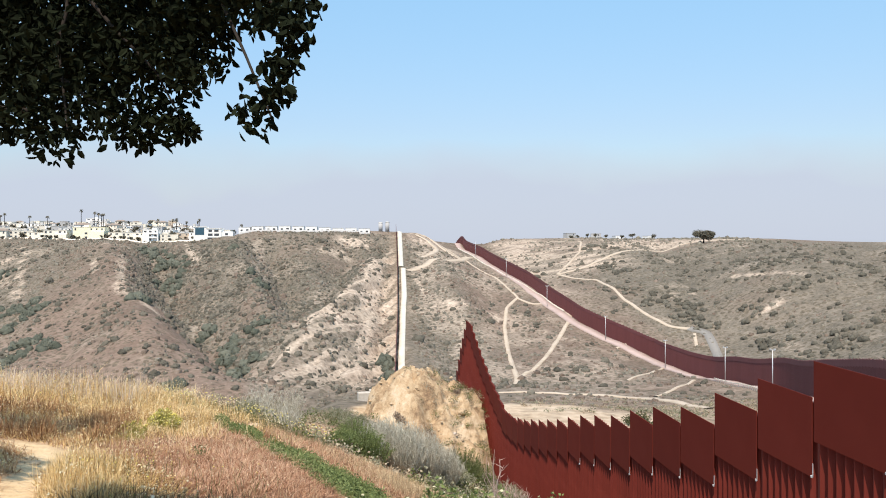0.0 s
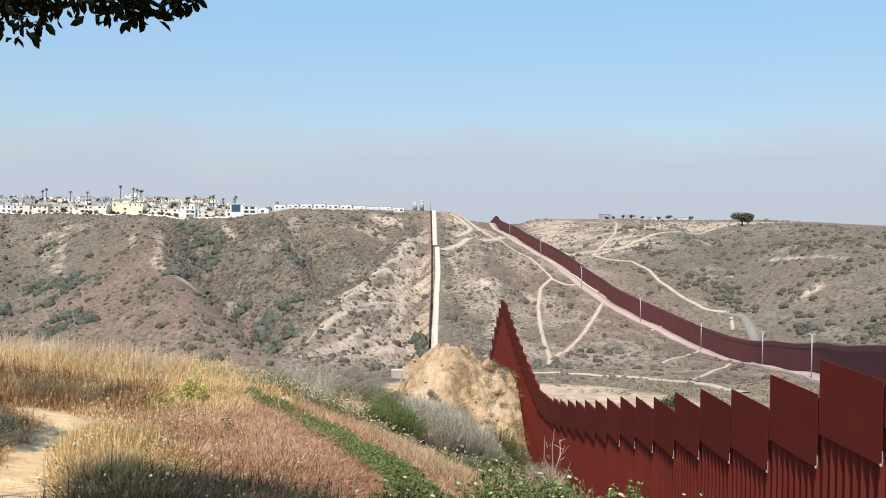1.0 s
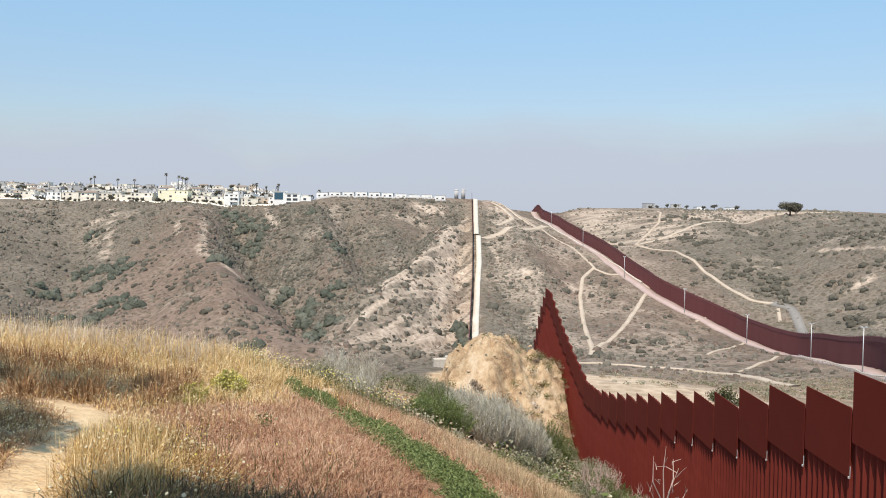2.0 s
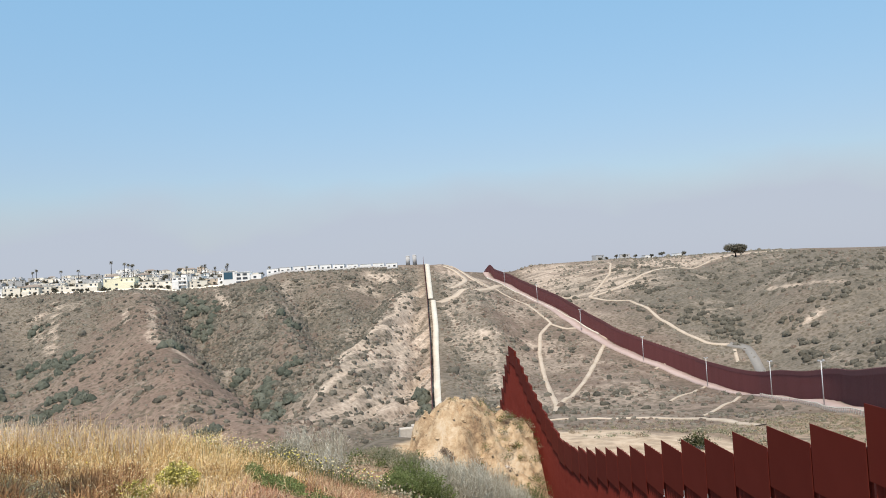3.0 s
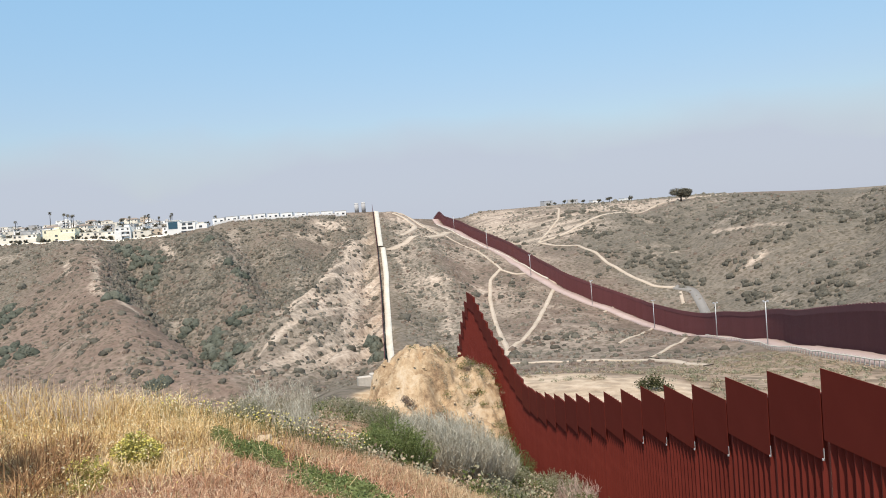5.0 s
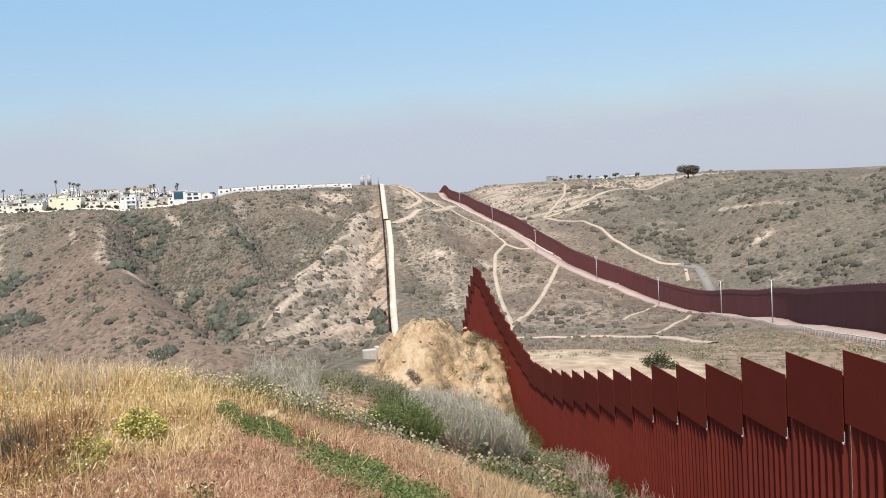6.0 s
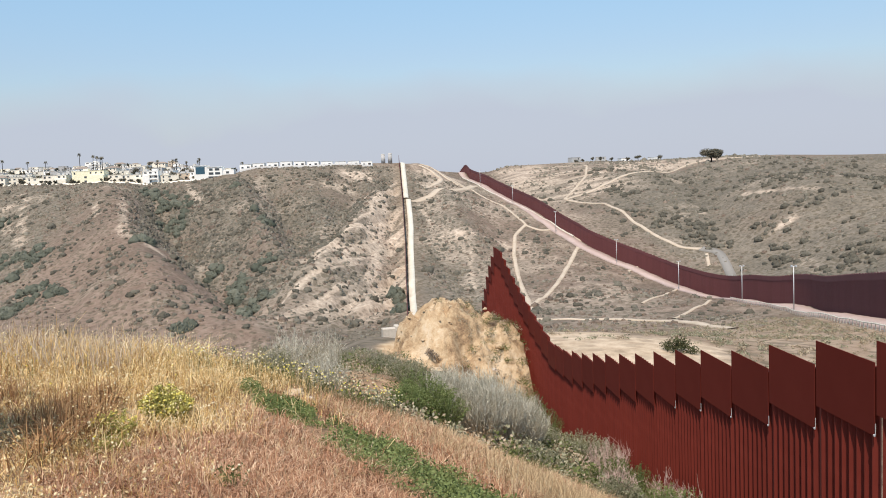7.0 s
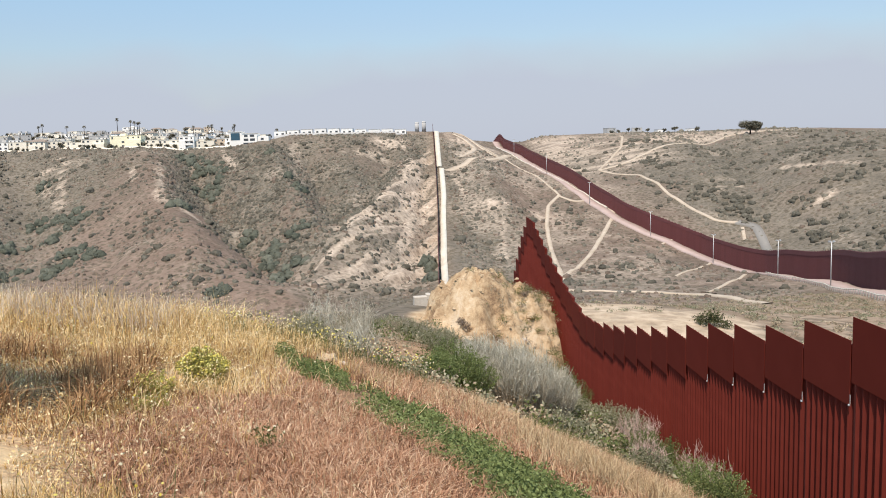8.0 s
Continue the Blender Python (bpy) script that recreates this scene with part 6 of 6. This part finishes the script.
def window_part(parent, x, z, w, h, y, pane=None):
    bm = bmesh.new()
    box(bm, x - w / 2 - 0.08, y - 0.10, z - h / 2 - 0.08, x + w / 2 + 0.08, y + 0.05, z + h / 2 + 0.08)
    win = part("window", bm, M_GREYWALL, parent)
    bm = bmesh.new()
    box(bm, x - w / 2, y - 0.14, z - h / 2, x + w / 2, y - 0.09, z + h / 2)
    part("pane", bm, pane or M_PANE, win)


def house(label, w, d, floors, wall, seed, roof="flat", at=None, base=1.5, balcony=False, fh=3.0):
    rnd = random.Random(seed)
    th = thing("house", label, "house", "houses on the rim", at)
    bm = bmesh.new()
    box(bm, -w / 2, -d / 2, -base, w / 2, d / 2, floors * fh)
    if floors > 1 and rnd.random() < 0.6:
        s = rnd.choice((-1, 1))
        box(bm, s * w / 2 - s * w * 0.45, -d / 2 - 1.6, -base, s * w / 2 - s * 0.02, -d / 2 + 0.02, (floors - 1) * fh)
    part("wall", bm, wall, th)
    bm = bmesh.new()
    if roof == "flat":
        box(bm, -w / 2 - 0.15, -d / 2 - 0.15, floors * fh, w / 2 + 0.15, d / 2 + 0.15, floors * fh + 0.22)
        if rnd.random() < 0.7:
            bx = rnd.uniform(-w * 0.3, w * 0.2)
            box(bm, bx, -d * 0.1, floors * fh + 0.22, bx + rnd.uniform(2, 4.5), d * 0.3, floors * fh + rnd.uniform(1.4, 2.6))
        part("roof", bm, wall if rnd.random() < 0.6 else M_SLAB, th)
    else:
        z, e = floors * fh, 0.5
        vs = [bm.verts.new(p) for p in ((-w / 2 - e, -d / 2 - e, z), (w / 2 + e, -d / 2 - e, z), (w / 2 + e, d / 2 + e, z), (-w / 2 - e, d / 2 + e, z), (-w / 2 + d * 0.3, 0, z + d * 0.2), (w / 2 - d * 0.3, 0, z + d * 0.2))]
        for f in ((0, 1, 5, 4), (1, 2, 5), (2, 3, 4, 5), (3, 0, 4), (3, 2, 1, 0)):
            bm.faces.new([vs[i] for i in f])
        part("roof", bm, M_TILE, th)
    n = max(2, int(w / 3.4))
    for fl in range(floors):
        for k in range(n):
            if rnd.random() < 0.78:
                x = -w / 2 + (k + 0.5) * w / n
                window_part(th, x, fl * fh + 1.7, rnd.choice((1.0, 1.4, 1.8)), rnd.choice((1.0, 1.2, 1.5)), -d / 2)
    if balcony:
        for fl in range(1, floors):
            bm = bmesh.new()
            box(bm, -w * 0.42, -d / 2 - 1.3, fl * fh - 0.15, w * 0.42, -d / 2, fl * fh + 0.05)
            box(bm, -w * 0.42, -d / 2 - 1.3, fl * fh + 0.05, w * 0.42, -d / 2 - 1.2, fl * fh + 0.95)
            part("balcony", bm, wall, th)
    return th


def town():
    kinds = [
        house("white flat-roofed house with dark windows", 11, 9, 2, M_WHITE, 1, at=pose(-312, 648, gz(-312, 648))),
        house("cream two-storey house with dark windows", 13, 9, 2, M_CREAM, 2, at=pose(-299, 647, gz(-299, 647))),
        house("white three-storey house with balconies", 11, 10, 3, M_WHITE, 3, balcony=True, at=pose(-172, 638, gz(-172, 638))),
        house("cream house with a brown tiled roof", 12, 9, 2, M_CREAM, 4, "hip", at=pose(-285, 647, gz(-285, 647))),
        house("grey plain house with flat roof", 10, 8, 2, M_GREYWALL, 5, at=pose(-262, 700, gz(-262, 700))),
        house("low white house with flat roof", 8.4, 9, 1, M_WHITE, 6, fh=3.9, at=pose(-104, 640, gz(-104, 640))),
        house("white house with a brown tiled roof", 12, 10, 2, M_WHITE, 7, "hip", at=pose(-250, 720, gz(-250, 720))),
        house("tan two-storey house with dark windows", 10, 8, 2, M_TANWALL, 12, at=pose(-233, 690, gz(-233, 690))),
        house("cream long row house with dark windows", 17, 9, 2, M_CREAM, 8, at=pose(-243, 645, gz(-243, 645))),
    ]
    house("large pale yellow building on the rim", 23, 10, 3, M_YELLOW, 9, at=pose(-218, 643, gz(-218, 643) - 1.0), base=3)
    rnd = random.Random(21)
    front = ((-398, 1), (-383, 0), (-368, 3), (-352, 8), (-335, 1), (-324, 0), (-271, 8), (-257, 1), (-198, 1), (-186, 8), (-160, 1), (-150, 7), (-139, 0))
    for x, k in front:
        y = 640 + rnd.uniform(0, 10) + max(0, -x - 250) * 0.08
        copy_thing(kinds[k], pose(x, y, gz(x, y) - 0.3, 0, 0, rnd.uniform(-8, 8)) @ Matrix.Diagonal((1, 1, rnd.uniform(0.72, 0.95), 1)))
    for k in range(9):
        x = -94.5 + k * 9.9
        copy_thing(kinds[5], pose(x, 640 + 0.12 * (x + 94), float(np.interp(x, (-104, -83, -62, -37, -12), (12.6, 13.1, 12.8, 11.9, 11.3))) + rnd.uniform(0, 0.5), 0, 0, rnd.uniform(-3, 3)))
    for row, (y0, n) in enumerate(((668, 26), (695, 28), (730, 30), (775, 30), (830, 28), (900, 24), (980, 18))):
        lo, hi = -0.66 * y0, -0.17 * y0 - row * 6
        for k in range(n):
            x = lo + (hi - lo) * (k + rnd.uniform(0.1, 0.9)) / n
            y = y0 + rnd.uniform(-10, 10)
            copy_thing(kinds[rnd.choice((0, 5, 1, 7, 5, 8, 1, 4, 0, 4, 0, 3))], pose(x, y, gz(x, y) - 0.2, 0, 0, rnd.uniform(-25, 25)) @ Matrix.Scale(rnd.uniform(0.62, 0.92), 4))
    for x, y, k in ((150, 840, 5), (215, 850, 4), (238, 850, 5), (190, 860, 4), (268, 845, 5)):
        copy_thing(kinds[k], pose(x, y, gz(x, y) - 0.6, 0, 0, rnd.uniform(-25, 25)))
    copy_thing(kinds[2], pose(-330, 985, gz(-330, 985) - 0.3, 0, 0, 8) @ Matrix.Diagonal((1.4, 1, 0.8, 1)))
    # the modern house with the blue glass front
    hx, hy = -125.5, 628.0
    th = thing("house", "modern white house with blue glass front on the rim", "house", "", pose(hx, hy, gz(hx, hy) - 1.2))
    bm = bmesh.new()
    box(bm, -13, -5, -2, -4, 6, 9.5)
    box(bm, -4.02, -5, -2, 7, 6, 8.2)
    box(bm, 7, -4, -1, 15, 6, 6.2)
    part("wall", bm, M_WHITE, th)
    bm = bmesh.new()
    box(bm, -13.3, -5.4, 9.5, -3.7, 6.2, 9.8)
    box(bm, -3.7, -5.4, 8.2, 7.3, 6.2, 8.5)
    part("roof", bm, M_WHITE, th)
    window_part(th, -8.6, 6.2, 6.4, 5.0, -5, M_BLUE)
    for x, z, w, h in ((-1, 6.6, 2.4, 1.5), (3.4, 6.6, 3.0, 1.5), (-1, 3.8, 3.2, 1.6), (3.6, 3.8, 3.4, 1.6), (1.5, 1.2, 9.0, 1.0), (10.5, 4.2, 2.0, 1.4)):
        window_part(th, x, z, w, h, -5 if x < 7 else -4)
    ribbon("wall_rim", ((-410, 645), (-330, 640), (-250, 634), (-190, 631), (-138, 622)), 0.6, M_CREAM, "low cream retaining wall below the houses", thick=2.2, lift=0.9)
    # boundary wall under the low white row
    ribbon("wall_rim", ((-108, 634), (-60, 636.5), (-12, 641)), 0.6, M_GREYWALL, "low grey boundary wall along the rim", thick=2.0, lift=1.5)


town()


def palm(x, y, h):
    th = thing("palm_tree", "tall thin palm with a small dark crown", "palm tree", "palms on the skyline", pose(x, y, gz(x, y)))
    bm = bmesh.new()
    limb(bm, [(0, 0, -0.3), (0.1, 0, h * 0.35), (0.05, 0.1, h * 0.7), (0.2, 0, h)], 0.35, 0.2, 7)
    part("trunk", bm, M_BARK, th, smooth=True)
    bm = bmesh.new()
    rnd = random.Random(int(abs(x) * 7 + y))
    for k in range(26):
        a, up = rnd.random() * 6.283, rnd.uniform(-0.7, 1.0)
        L = rnd.uniform(1.3, 2.0)
        d = Vector((math.cos(a), math.sin(a), 0))
        s = d.cross(Vector((0, 0, 1)))
        p = [Vector((0.2, 0, h)) + d * L * t + Vector((0, 0, L * (up * t - 0.9 * t * t))) for t in (0, 0.4, 0.75, 1)]
        wd = (0.08, 0.34, 0.26, 0.02)
        rows = [(bm.verts.new(q - s * ww - Vector((0, 0, ww * 0.4))), bm.verts.new(q), bm.verts.new(q + s * ww - Vector((0, 0, ww * 0.4)))) for q, ww in zip(p, wd)]
        for q, r in zip(rows[:-1], rows[1:]):
            bm.faces.new((q[0], q[1], r[1], r[0]))
            bm.faces.new((q[1], q[2], r[2], r[1]))
    part("fronds", bm, M_SCRUB, th)


for px_, py_, ph in ((-266, 760, 17.5), (-254.5, 760, 15.5), (-252, 762, 14.5), (-250, 764, 13.5), (-247, 760, 14), (-187, 760, 11), (-184, 760, 12), (-166, 764, 13), (-164, 760, 15), (-124, 740, 12), (-310, 760, 12), (-340, 780, 14), (-346, 786, 12), (-295, 760, 12), (-200, 760, 9.5), (-175, 760, 11)):
    palm(px_, py_, ph)


def round_tree(x, y, r, h, label, lobes=7, leaf=0.3, mat=None):
    th = thing("tree", label, "tree", at=pose(x, y, gz(x, y)))
    bm = bmesh.new()
    limb(bm, [(0, 0, -0.3), (0.1, 0, h * 0.25), (0.0, 0.1, h * 0.55)], r * 0.07 + 0.1, r * 0.05, 8)
    for k in range(5):
        a = k * 1.257
        limb(bm, [(0, 0, h * 0.3), (math.cos(a) * r * 0.3, math.sin(a) * r * 0.3, h * 0.5), (math.cos(a) * r * 0.65, math.sin(a) * r * 0.65, h * 0.68)], r * 0.04, r * 0.015, 6)
    part("trunk", bm, M_BARK, th, smooth=True)
    rr = np.random.default_rng(int(abs(x) * 3 + y))
    cs = [(rr.uniform(-0.62, 0.62) * r, rr.uniform(-0.6, 0.6) * r, h * rr.uniform(0.5, 0.8), r * rr.uniform(0.28, 0.45)) for _ in range(lobes)]
    v, f = leaves_in(cs, [420 if lobes > 9 else 60] * lobes, leaf if lobes > 9 else leaf * 2.2, 0.75)
    c = new("crown", big_mesh("crown", v, f, 4, mat or M_SCRUB))
    c.parent = th
    return th


round_tree(258.5, 668, 9.0, 10.5, "broad dark tree standing alone on the far rim", 16, 0.9)
rt = random.Random(5)
for k in range(150):
    y = rt.choice((652, 658, 680, 712, 750, 800, 860))
    x = rt.uniform(-0.64, -0.17) * y
    round_tree(x, y + rt.uniform(-8, 8), rt.uniform(1.4, 3.6), rt.uniform(3.0, 7.5), "dark garden tree between houses", 4, 0.5)
for k in range(46):
    x = rt.uniform(-400, -112)
    y = 634 + max(0, -x - 250) * 0.08 + rt.uniform(-3, 3)
    round_tree(x, y, rt.uniform(0.9, 2.0), rt.uniform(2.0, 4.2), "low dark garden tree before the houses", 3, 0.4)
for x, y, r, h in ((178, 800, 2.4, 4.5), (186, 805, 2.0, 4), (205, 810, 3, 5), (214, 806, 2, 4), (240, 806, 3.4, 6), (228, 800, 2, 4), (262, 805, 3, 5), (158, 800, 2, 3.5), (196, 806, 2.2, 5)):
    round_tree(x, y, r, h, "small dark tree on the far skyline", 4, 0.5)


def tank(x, y, h, r):
    th = thing("water_tank", "slim grey water tank on the ridge top", "tank", "ridge tanks", pose(x, y, gz(x, y)))
    bm = bmesh.new()
    bmesh.ops.create_cone(bm, cap_ends=True, segments=20, radius1=r, radius2=r, depth=h, matrix=Matrix.Translation((0, 0, h / 2 - 0.3)))
    part("body", bm, M_GREYWALL, th, smooth=True)
    bm = bmesh.new()
    bmesh.ops.create_cone(bm, cap_ends=True, segments=20, radius1=r * 1.08, radius2=r * 0.8, depth=0.7, matrix=Matrix.Translation((0, 0, h)))
    part("lid", bm, M_SLAB, th)


tank(-3.0, 668, 7.0, 1.6)
tank(2.4, 668, 7.8, 1.6)
